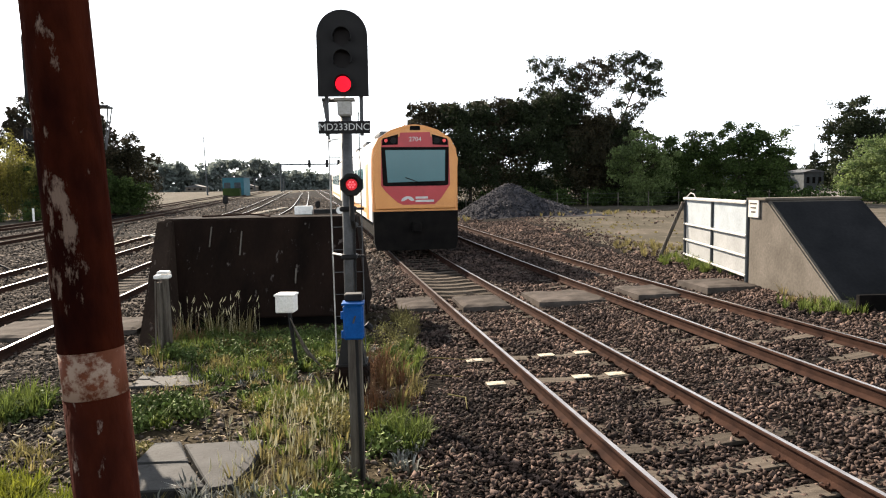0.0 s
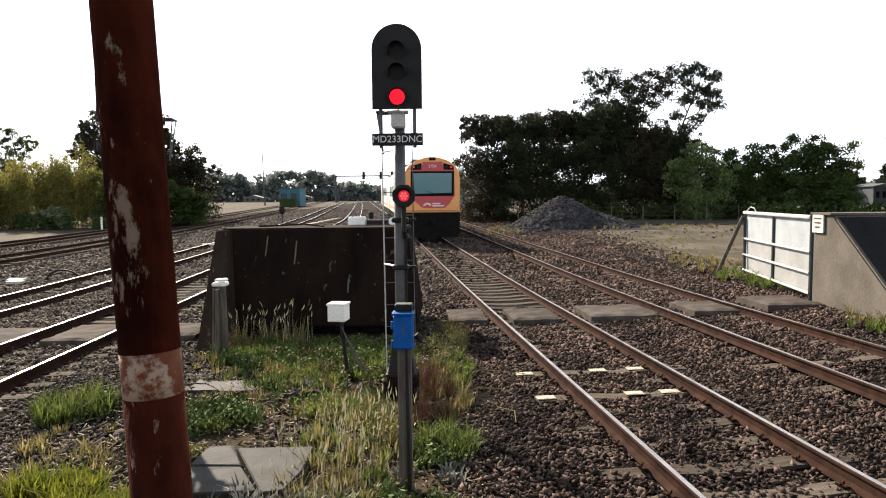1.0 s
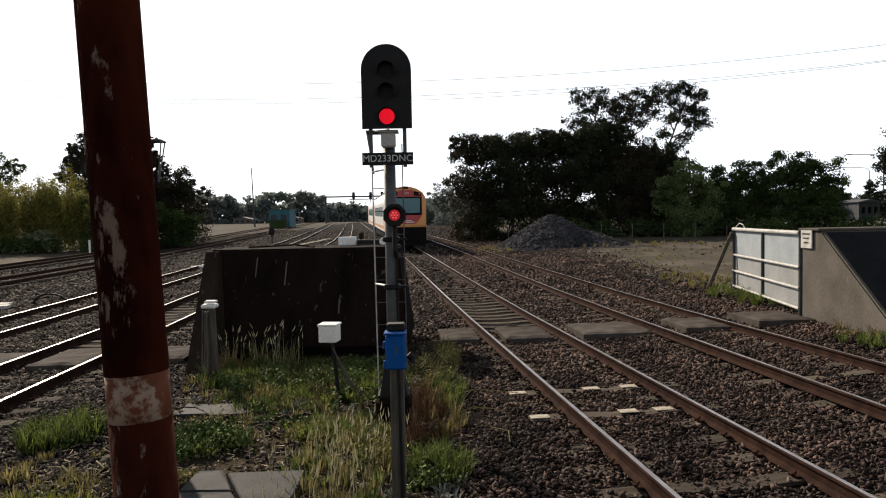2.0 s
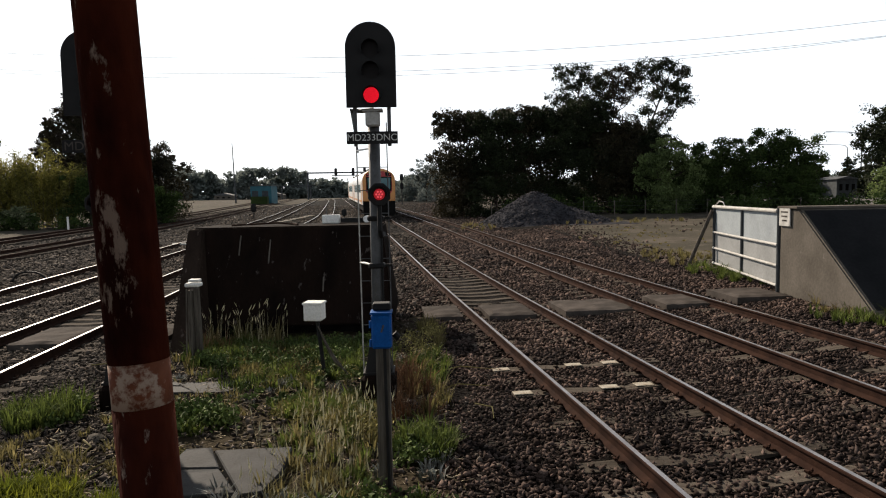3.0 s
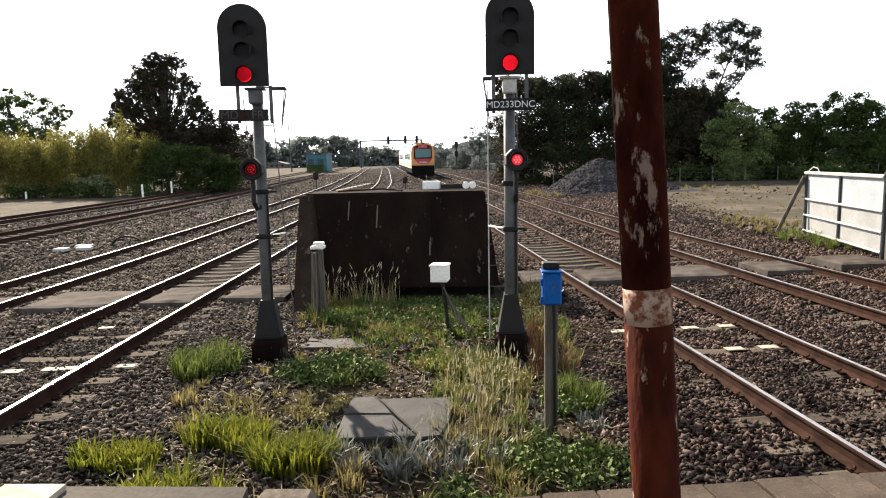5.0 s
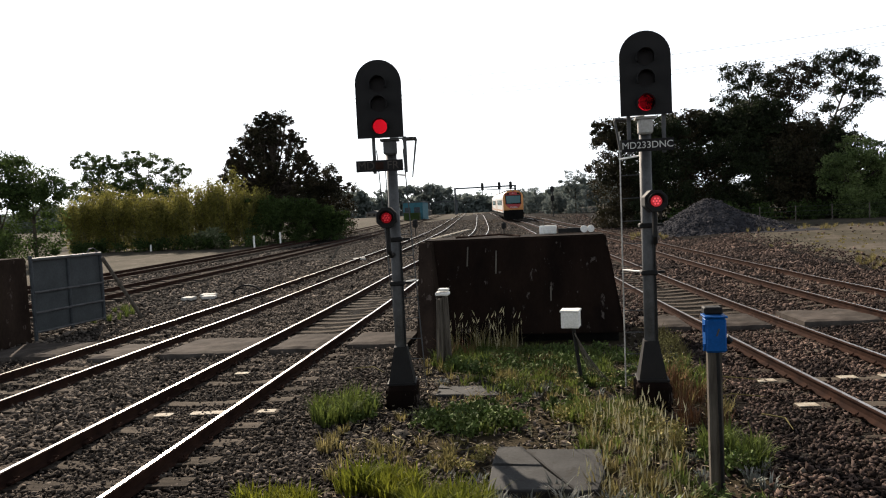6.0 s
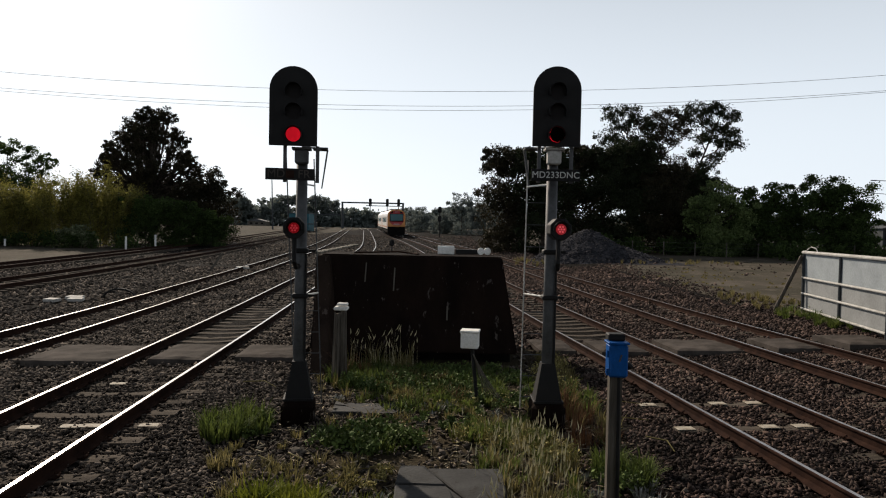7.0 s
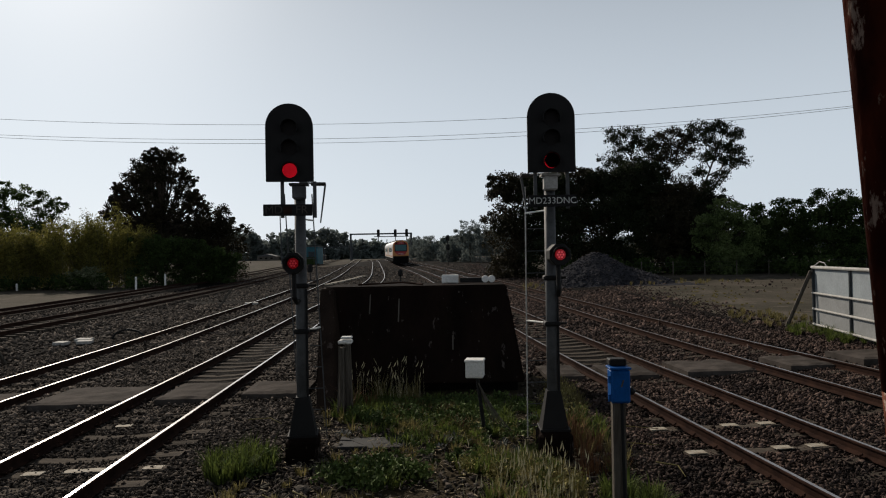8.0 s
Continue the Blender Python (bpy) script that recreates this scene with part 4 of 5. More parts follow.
def field(x0, x1, y0, y1, step):
    xs, ys = np.arange(x0, x1, step), np.arange(y0, y1, step * 0.9)
    xx, yy = np.meshgrid(xs, ys)
    xx = xx + (np.arange(len(ys)) % 2)[:, None] * step / 2
    p = np.stack([xx.ravel(), yy.ravel()], 1) + rng.uniform(-0.42, 0.42, (xx.size, 2)) * step
    keep = np.ones(len(p), bool)
    for a, b, c, d in SLAB_ZONES:
        keep &= ~((p[:, 0] > a) & (p[:, 0] < b) & (p[:, 1] > c) & (p[:, 1] < d))
    x, y = p.T
    # the weedy island keeps few stones
    edge = 0.25 * np.sin(y * 2.1) + 0.15 * np.sin(y * 5.3)
    island = (x > -3.2 + edge) & (x < np.where(y < 0, 0.62, 1.15) + edge) & (y < 6)
    gravel_side = (x < -1.75 + 0.5 * np.sin(y * 1.3)) & (y < 1.6)
    keep &= ~(island & ~(gravel_side & (rng.random(len(p)) < 0.9)) & (rng.random(len(p)) > 0.16 + 0.22 * (np.sin(x * 3.1 + 1) * np.sin(y * 2.3) > 0.2)))
    # sleepers show through near the rails
    on = np.abs(((y - 0.404 + 0.293) % 0.586) - 0.293) < 0.115
    for c, s in ((3.26, -0.119), (6.57, -0.103), (-5.77, -0.060), (-10.02, -0.052)):
        u = np.abs(x - (c + s * y))
        number = np.round((y - 0.404) / 0.586)
        chance = np.abs(np.sin(number * 12.9 + c * 7.7 + (x > c + s * y) * 3.3 + (u > 0.7525) * 1.7) * 437.58) % 1
        marked = (number == 0) | (number == 2)
        keep &= ~(on & (u < 1.05) & (rng.random(len(p)) < np.where(marked & (u < 1.25), 0.8, np.where((chance > 0.6) & (u > 0.5), 0.8, 0.04))))
        keep &= ~(marked & on & (u < 1.26) & (rng.random(len(p)) < 0.6))
        keep &= ~(np.abs(u - 0.7525) < 0.06)
    bare = (np.abs(x - (3.26 - 0.119 * y)) < 0.66) & (y > 7.0) | (np.abs(x - (-5.77 - 0.06 * y)) < 0.66) & (y > 5.6) & (y < 24)
    keep &= ~(bare & (on | (rng.random(len(p)) < np.where(y < 12, 1.0, 0.5))))
    return p[keep]


for x0, x1, y0, y1, step, size in ((-6.6, 8.2, -4.6, 2.0, 0.048, 0.035), (-6.6, 9.0, 2.0, 6.0, 0.06, 0.043), (-13, 9.0, 6.0, 13, 0.08, 0.056), (-13, -6.6, -3, 6.0, 0.075, 0.053), (-25, -13, 3, 30, 0.18, 0.10), (-13, 8, 13, 32, 0.13, 0.085), (-22, 6, 32, 62, 0.3, 0.11), (-28, 3, 62, 115, 0.5, 0.13)):
    p = field(x0, x1, y0, y1, step)
    z = ground_z(p[:, 0], p[:, 1]) - 0.008 + rng.normal(0, 0.012, len(p))
    z += 0.014 * ((p[:, 0] > -2.7) & (p[:, 0] < 1.25) & (p[:, 1] < 6))
    z -= np.where(p[:, 1] > 32, 0.03, np.where((p[:, 0] > 1.25) | (p[:, 0] < -2.7), 0.016, 0.0))
    red = p[:, 0] + rng.normal(0, 0.5, len(p)) > 0.6
    sizes = rng.uniform(0.5, 1.25, len(p)) * size * 0.9
    for side, m, words in ((red, M_stone, "reddish-brown angular ballast stones"), (~red, M_stone_grey, "grey-brown angular ballast stones")):
        if side.any():
            stones("ballast_stones", np.column_stack([p, z])[side], sizes[side], m, words)
p = np.column_stack([rng.uniform(7.7, 10.6, 500), rng.uniform(9, 26, 500)])
p[:, 0] -= 0.1 * (p[:, 1] - 9)
p[250:] = np.column_stack([rng.uniform(5, 24, 250), rng.uniform(26, 40, 250)])
edge = np.column_stack([8.3 + np.abs(rng.normal(0, 0.9, 2200)), rng.uniform(-4, 36, 2200)])
p = np.concatenate([p, edge[(edge[:, 1] < 2.2) | (edge[:, 1] > 7.5)]])
stones("rubble", np.column_stack([p, ground_z(p[:, 0], p[:, 1]) - 0.04]), np.where(np.arange(len(p)) < 500, rng.uniform(0.03, 0.1, len(p)), rng.uniform(0.03, 0.06, len(p))), M_stone, "scattered clods and stones beside the outer track")
hp = rng.uniform(-1.3, 1.45, (9000, 2))
hz = heap_height(hp[:, 0], hp[:, 1])
hp, hz = hp[hz > 0.02], hz[hz > 0.02]
hx, hy = 8.9 + hp[:, 0] * 3.5, 38.5 + hp[:, 1] * 3.5
stones("heap_stones", np.column_stack([hx, hy, ground_z(hx, hy) + 2.35 * hz - 0.06]), rng.uniform(0.05, 0.11, len(hx)), M_heap, "loose gravel on the heap")


def blades(name, patches, material, label, width=0.006):
    """Bent tapering blades. patches: x, y, rx, ry, height, count."""
    V, n0 = [], 0
    for cx, cy, rx, ry, h, n in patches:
        a, r = rng.uniform(0, 2 * np.pi, n), np.sqrt(rng.random(n))
        # tufts: pull the roots together
        k = max(3, n // 28)
        ta, tr = rng.uniform(0, 2 * np.pi, k), np.sqrt(rng.random(k))
        pick = rng.integers(0, k, n)
        x = cx + rx * tr[pick] * np.cos(ta[pick]) + 0.07 * r * np.cos(a)
        y = cy + ry * tr[pick] * np.sin(ta[pick]) + 0.07 * r * np.sin(a)
        hh = h * rng.uniform(0.45, 1.15, n) * rng.uniform(0.6, 1.1, k)[pick]
        lean = rng.uniform(0.1, 0.75, n) * hh
        d = np.stack([np.cos(a), np.sin(a)], 1) * lean[:, None]
        wv = np.stack([-np.sin(a), np.cos(a)], 1) * (width * rng.uniform(0.7, 1.6, n))[:, None]
        z = ground_z(x, y) - 0.02
        root = np.column_stack([x, y, z])
        mid = root + np.column_stack([d * 0.35, hh * 0.6])
        tip = root + np.column_stack([d, hh * rng.uniform(0.75, 1.0, n)])
        w3 = np.column_stack([wv, np.zeros(n)])
        V.append(np.stack([root - w3, root + w3, mid - w3 * 0.8, mid + w3 * 0.8, tip], 1))
    V = np.concatenate(V)
    f = np.array([(0, 1, 3), (0, 3, 2), (2, 3, 4)])[None] + (np.arange(len(V)) * 5)[:, None, None]
    return tagged(raw(name, V.reshape(-1, 3), f.reshape(-1, 3), material), label, "grass", "", "stuff")


blades("grass", [(-1.5, 2.7, 1.5, 1.0, 0.2, 3000), (-0.1, 2.6, 0.6, 0.9, 0.2, 900), (-1.9, -0.55, 0.65, 0.45, 0.2, 1200), (-1.3, 1.2, 1.0, 0.6, 0.2, 1800), (-3.55, -0.2, 0.36, 0.5, 0.32, 1700),
                 (-0.3, -0.2, 0.6, 0.6, 0.25, 1300), (-0.1, -1.6, 0.6, 1.0, 0.22, 700), (0.85, -1.5, 0.3, 0.45, 0.28, 1100), (0.95, 1.6, 0.28, 0.9, 0.26, 900), (0.3, -3.0, 0.7, 0.5, 0.22, 600), (-2.35, 2.9, 0.6, 0.8, 0.3, 1500),
                 (9.0, 9.5, 0.8, 2.2, 0.28, 2200), (9.2, 5.0, 0.5, 1.0, 0.3, 900), (8.4, 3.6, 0.6, 1.0, 0.25, 800), (-14.5, 9.5, 1.0, 1.5, 0.3, 900)], M_grass, "green grass tufts in the soil")
blades("lush_grass", [(-2.45, -2.55, 0.36, 0.25, 0.28, 1700), (-3.3, -2.9, 0.4, 0.22, 0.2, 800), (-1.7, -3.0, 0.36, 0.25, 0.32, 1400), (-1.75, -4.3, 0.8, 0.5, 0.3, 1400), (-2.5, -3.7, 0.4, 0.3, 0.3, 800)],
       M_lush, "bright yellow-green grass by the platform", 0.007)
blades("dry_grass", [(-0.1, -1.5, 0.5, 0.9, 0.24, 750), (-0.15, -0.3, 0.6, 0.5, 0.22, 700), (-0.1, -2.7, 0.5, 0.6, 0.22, 420), (0.9, 0.8, 0.3, 1.3, 0.3, 380), (-1.6, 2.4, 1.6, 1.3, 0.22, 1600),
                     (-2.2, 3.5, 0.8, 0.25, 0.5, 260), (0.95, 3.6, 0.35, 1.2, 0.32, 450), (-0.6, -3.6, 0.9, 0.6, 0.25, 600), (-2.6, -1.4, 0.9, 1.0, 0.18, 900), (-1.0, 0.6, 1.8, 1.0, 0.15, 1500),
                     (9.4, 13.5, 1.2, 3.0, 0.25, 1600), (12, 22, 4, 8, 0.10, 2600), (-1.2, -3.0, 0.6, 0.4, 0.2, 250), (4.6, 37, 1.3, 4, 0.35, 900), (13, 36, 5, 2, 0.3, 1300), (9.5, 4.3, 1.4, 1.2, 0.25, 1200)],
       M_dry, "dry straw-coloured grass and seed stalks")
# seed heads on stalks
sp = np.column_stack([rng.normal(-0.1, 0.3, 170), rng.uniform(-3.2, -0.3, 170)])
sp = np.concatenate([sp, np.column_stack([rng.uniform(-2.9, -1.5, 38), rng.uniform(3.2, 3.75, 38)])])
hh = np.where(sp[:, 1] > 3, rng.uniform(0.3, 0.7, len(sp)), rng.uniform(0.12, 0.34, len(sp)))
sz = ground_z(sp[:, 0], sp[:, 1])
sv, sf = [], []
for (x, y), h, z in zip(sp, hh, sz):
    a = rng.uniform(0, 6.28)
    lx, ly = 0.12 * h * math.cos(a), 0.12 * h * math.sin(a)
    k = len(sv)
    sv += [(x - 0.003, y, z), (x + 0.003, y, z), (x + lx, y + ly, z + h), (x + lx - 0.008, y + ly, z + h * 0.98), (x + lx * 1.3 + 0.008, y + ly * 1.3, z + h + 0.03), (x + lx * 1.8, y + ly * 1.8, z + h + 0.11)]
    sf += [(k, k + 1, k + 2), (k + 3, k + 4, k + 5)]
tagged(raw("seed_stalks", sv, sf, mat("seed_head", (0.62, 0.55, 0.36), (0.45, 0.40, 0.24), 0.9, bump=0, island=0.2)), "pale seed heads on thin stalks", "grass", "", "stuff")


# dead stalks, low grey weeds and straw litter on the soil
blades("dead_stalks", [(0.62, 0.7, 0.35, 0.6, 0.5, 620), (0.75, -0.6, 0.3, 0.4, 0.35, 260), (-1.0, 2.0, 0.9, 0.8, 0.3, 200), (-2.6, 3.0, 0.35, 0.4, 0.5, 140)], mat("dead_stalk", (0.16, 0.085, 0.045), (0.09, 0.05, 0.03), 0.9, bump=0, island=0.4),
       "thin reddish-brown dead stalks", 0.003)
blades("grey_weeds", [(-0.75, -2.95, 0.85, 0.35, 0.2, 1200), (0.7, -1.9, 0.4, 0.5, 0.14, 500), (-1.7, -2.4, 0.5, 0.3, 0.10, 350), (-0.9, 0.6, 0.9, 0.6, 0.12, 400), (0.6, 2.4, 0.5, 0.9, 0.12, 300), (-2.1, 1.3, 0.5, 0.5, 0.1, 250)],
       mat("grey_weed_leaf", (0.26, 0.26, 0.24), (0.13, 0.14, 0.12), 0.85, bump=0, island=0.5), "low silvery grey weeds", 0.009)
n = 2600
lx, ly = rng.uniform(-3.2, 1.2, n), rng.uniform(-4.6, 3.6, n)
la, ll = rng.uniform(0, 6.28, n), rng.uniform(0.03, 0.13, n)
ends = np.stack([np.cos(la), np.sin(la)], 1) * ll[:, None]
wid = np.stack([-np.sin(la), np.cos(la)], 1) * 0.0035
root = np.column_stack([lx, ly])
lz = ground_z(lx, ly) + 0.022 + rng.uniform(0, 0.02, n)
lv = np.stack([np.column_stack([root - wid, lz]), np.column_stack([root + wid, lz]), np.column_stack([root + ends + wid, lz + rng.uniform(-0.01, 0.03, n)]), np.column_stack([root + ends - wid, lz + 0.01])], 1)
tagged(raw("straw_litter", lv.reshape(-1, 3), np.arange(n * 4).reshape(-1, 4), mat("straw", (0.36, 0.30, 0.21), (0.2, 0.16, 0.11), 0.9, bump=0, island=0.5)), "scraps of pale straw on the soil", "straw", "", "stuff")


# ---- trees ----
def leaf_mesh(name, clumps, count, leaf, material, spread=0.5):
    """Leaves round clump centres: quads of size leaf."""
    c = np.array(clumps)
    pick = rng.integers(0, len(c), count)
    d = np.clip(rng.normal(size=(count, 3)) * 0.55, -1.0, 1.0)
    pos = c[pick, :3] + d * c[pick, 3:4] * np.array([1, 1, 0.75])
    q = np.array([(-0.5, 0, 0), (0, -0.3, 0.06), (0.5, 0, 0), (0, 0.3, 0.06)])
    v = np.einsum('nij,kj->nki', turns(count), q) * (leaf * rng.uniform(0.6, 1.4, count))[:, None, None] + pos[:, None]
    f = np.arange(count * 4).reshape(-1, 4)
    return raw(name, v.reshape(-1, 3), f, material)


def tree(name, x, y, top, blobs, count, leaf, material, label, trunk=0.16, lean=0.0, bare=0.0):
    """blobs: dx, dy, z, radius, number of clumps in that part of the crown."""
    z0 = gz(x, y) - 0.1
    t = thing(name, pose(x, y, z0), label, "tree" if "tree" in name else "shrub")
    clumps, bm = [], B()
    tube(bm, (0, 0, 0), (lean * 0.4, 0, (top - z0) * 0.45), trunk, trunk * 0.7, 8)
    for dx, dy, z, r, n in blobs:
        joint = Vector((lean * 0.4, 0, (top - z0) * rng.uniform(0.25, 0.45)))
        elbow = Vector((lean * 0.4 + dx * 0.6, dy * 0.6, (joint.z + z - z0) * 0.52))
        tube(bm, joint, elbow, trunk * 0.5, trunk * 0.32, 6)
        tube(bm, elbow, (dx, dy, z - z0 + r * 0.3), trunk * 0.32, trunk * 0.1, 6)
        for _ in range(int(n * 2.2)):
            d = np.clip(rng.normal(size=3), -1.5, 1.5) * r * 0.55
            clumps.append((dx + d[0], dy + d[1], max(0.3, z - z0 + d[2] * 0.95), r * rng.uniform(0.13, 0.42)))
            if rng.random() < 0.3:
                tube(bm, elbow, clumps[-1][:3], trunk * 0.14, trunk * 0.04, 5)
    part("trunk", bm, M_trunk, t, "dark branching trunk")
    crown = leaf_mesh("crown", clumps, int(count * 2.3), leaf * 0.60, material)
    crown.parent = t
    return t


# leafy weeds: low clumps of small leaves
M_weed = mat("weed_leaf", (0.10, 0.135, 0.036), (0.045, 0.068, 0.02), 0.8, scale=2, fine=10, bump=0, island=0.5)
M_ochre = mat("ochre_weed_leaf", (0.28, 0.24, 0.085), (0.17, 0.15, 0.055), 0.8, scale=2, fine=10, bump=0, island=0.5)
for name, m, words, spots, leaf in (
        ("leafy_weeds", M_weed, "dark green leafy weeds", ((-1.9, -0.55, 0.65, 0.45, 62, 0.13), (0.55, -3.1, 0.5, 0.4, 26, 0.12), (-0.2, -3.9, 0.7, 0.4, 24, 0.1), (-1.5, 2.6, 1.4, 0.9, 130, 0.11), (-0.4, 1.5, 0.8, 0.6, 40, 0.09), (-0.5, 2.9, 0.8, 0.7, 60, 0.12), (-1.2, 0.3, 0.9, 0.6, 36, 0.07), (-2.0, 2.2, 0.6, 0.5, 30, 0.13), (0.75, 1.6, 0.3, 0.7, 16, 0.1), (0.75, -1.7, 0.3, 0.4, 10, 0.1), (0.4, -2.8, 0.4, 0.4, 12, 0.1), (-3.5, -0.2, 0.35, 0.4, 14, 0.12)), 0.05),
        ("ochre_weeds", M_ochre, "yellowing ochre weeds round the pit cover", ((-0.35, -0.35, 0.55, 0.5, 34, 0.12), (0.2, -1.0, 0.3, 0.5, 18, 0.13), (0.85, 3.2, 0.3, 1.2, 22, 0.15), (-1.0, 1.3, 0.9, 0.5, 22, 0.08), (-1.6, -1.8, 0.3, 0.5, 8, 0.07)), 0.035)):
    centres = []
    for cx, cy, rx, ry, n, r in spots:
        for _ in range(n):
            a, q = rng.uniform(0, 6.28), math.sqrt(rng.random())
            x, y = cx + rx * q * math.cos(a), cy + ry * q * math.sin(a)
            centres.append((x, y, gz(x, y) + r * rng.uniform(0.2, 0.8), r * rng.uniform(0.6, 1.3)))
    tagged(leaf_mesh(name, centres, 70 * len(centres), leaf, m), words, "weeds", "", "stuff")

DARK = "dense dark green tree in the row beside the yard"
for x, y, top in ((4.4, 54.0, 10.3), (7.4, 52.0, 9.9), (10.2, 53.6, 10.4), (13.0, 53.0, 10.6), (15.8, 54.0, 11.0), (18.6, 53.0, 9.0), (21.0, 54.5, 8.5)):
    w = 2.3
    tree("tree", x, y, top, [(0, 0, top - 1.5, 1.5, 18), (-1.3, 0, top - 1.5, 1.2, 14), (1.3, 0.2, top - 1.4, 1.2, 14), (-0.9, -0.3, top - 3.9, w, 20), (0.9, 0.3, top - 4.3, w, 20), (0, -0.6, 4.0, w + 0.2, 22), (0, 0, 1.7, w, 20)], 12000, 0.34,
         M_leaf if int(x) % 2 else M_leaf4, DARK)
TALL = "tall open-crowned gum tree with bare limbs showing"


def gum(x, y, lean, crown, material, trunk=0.17):
    """A slender gum: one leaning stem, forked limbs and flat airy tufts. crown: x, y offset, height, radius of each tuft, in the world."""
    z0 = gz(x, y) - 0.1
    t = thing("tree", pose(x, y, z0), TALL, "tree")
    bm, clumps = B(), []
    top = max(c[2] for c in crown) - z0
    stem = [Vector((lean * u ** 1.5 + 0.12 * math.sin(5 * u + x), 0.1 * math.sin(4 * u), top * 0.9 * u)) for u in np.linspace(0, 1, 8)]
    for k in range(7):
        tube(bm, stem[k], stem[k + 1], trunk * (1 - 0.11 * k), trunk * (1 - 0.11 * (k + 1)), 8)
    for cx, dy, cz, r in crown:
        goal = Vector((cx - x, dy, cz - z0))
        u = min(max((goal.z - 1.2 - 0.45 * abs(goal.x - lean * 0.5)) / (top * 0.9), 0.22), 0.92)
        k = min(int(u * 7), 6)
        fork = stem[k].lerp(stem[k + 1], u * 7 - k)
        elbow = fork.lerp(goal, 0.5) + Vector((0, rng.uniform(-0.2, 0.2), -0.18 * (goal - fork).length))
        tube(bm, fork, elbow, trunk * 0.42, trunk * 0.27, 6)
        tube(bm, elbow, goal, trunk * 0.27, trunk * 0.1, 6)
        for _ in range(max(9, int(20 * r))):
            a, q = rng.uniform(0, 6.28), 1.35 * r * math.sqrt(rng.random())
            c = goal + Vector((q * math.cos(a), 0.8 * q * math.sin(a), rng.uniform(-0.75, 0.5) * r))
            tube(bm, elbow.lerp(goal, rng.uniform(0.5, 1.0)), c, trunk * 0.09, trunk * 0.04, 5)
            clumps.append((c.x, c.y, c.z, rng.uniform(0.25, 0.62)))
    part("trunk", bm, M_trunk, t, "slender dark trunk and bare limbs")
    ob = leaf_mesh("crown", clumps, 58 * len(clumps), 0.18, material)
    ob.parent = t
    return t


gum(16.4, 57.0, -0.6, [(14.6, 0, 13.9, 0.75), (16.2, 0.2, 14.2, 0.8), (15.2, 0, 12.8, 1.0), (16.9, -0.2, 13.0, 0.8), (14.1, 0.2, 11.6, 0.9), (17.4, 0, 11.6, 0.8), (15.7, -0.3, 11.2, 1.2), (13.7, 0, 10.0, 1.1), (17.0, 0.2, 9.8, 1.2), (15.2, 0, 9.2, 1.5),
                       (13.6, 0, 8.4, 1.5), (17.4, 0, 7.9, 1.6), (15.4, 0, 7.0, 1.8), (17.8, -0.4, 6.0, 1.6)], M_leaf)
gum(19.2, 57.4, 0.5, [(18.7, 0, 13.8, 0.6), (20.2, 0, 14.2, 0.65), (19.5, 0.3, 13.1, 0.6), (20.8, -0.2, 13.0, 0.6), (18.8, 0, 11.9, 0.6), (20.4, 0, 11.4, 0.55), (19.0, 0, 10.2, 0.7), (20.8, 0.2, 9.4, 0.9), (19.2, 0, 8.4, 1.2), (21.0, 0, 7.6, 1.3), (19.6, 0, 6.2, 1.7), (19.7, 0.2, 12.2, 0.8), (21.4, 0, 13.7, 0.6), (21.6, 0.2, 12.3, 0.6), (17.9, 0, 12.9, 0.7), (18.1, 0, 10.7, 0.9)], M_leaf4, 0.14)
gum(21.4, 57.0, 3.0, [(22.3, 0, 14.5, 0.75), (23.6, 0.2, 14.7, 0.75), (24.9, 0, 14.3, 0.85), (25.7, -0.2, 13.9, 0.6), (23.0, 0, 13.4, 0.8), (24.4, 0.2, 12.9, 1.05), (25.7, 0, 12.3, 0.95), (26.1, 0, 11.2, 0.65), (24.9, -0.3, 11.2, 0.7), (23.1, 0.2, 11.8, 0.65), (24.7, 0, 10.0, 0.6),
                      (22.6, 0, 10.4, 0.6), (23.8, 0, 9.1, 0.9), (22.3, 0, 8.0, 1.3), (24.2, 0.2, 7.4, 1.3), (22.8, 0, 6.2, 1.7)], M_leaf, 0.2)
MID = "rounded green tree beyond the gravel yard"
for x, y, top, m in ((21.9, 49.0, 6.9, M_leaf5), (24.6, 50.5, 6.5, M_leaf2), (27.4, 50.5, 7.0, M_leaf2), (30.2, 48.6, 7.6, M_leaf2), (32.4, 48.2, 6.9, M_leaf2), (42.4, 48.6, 6.2, M_leaf5), (45.4, 50.0, 6.6, M_leaf2), (48.2, 47.5, 6.2, M_leaf2)):
    tree("tree", x, y, top, [(0, 0, top - 1.5, 1.6, 16), (-1.3, 0, top - 2.9, 1.6, 14), (1.3, 0.2, top - 2.8, 1.6, 14), (0, -0.6, 2.3, 1.9, 20), (0.2, 0, 1.2, 1.9, 18)], 9500, 0.31, m, MID, 0.14)
for x, y, top in ((60.5, 78.0, 13.4), (65.0, 79.0, 12.0)):
    tree("tree", x, y, top, [(0, 0, top - 2.4, 2.6, 18), (-1.8, 0, top - 5, 2.6, 18), (1.8, 0, top - 5.2, 2.6, 18), (0, 0, 4.0, 3.0, 20)], 6500, 0.5, M_leaf, "large dark tree beyond the road")
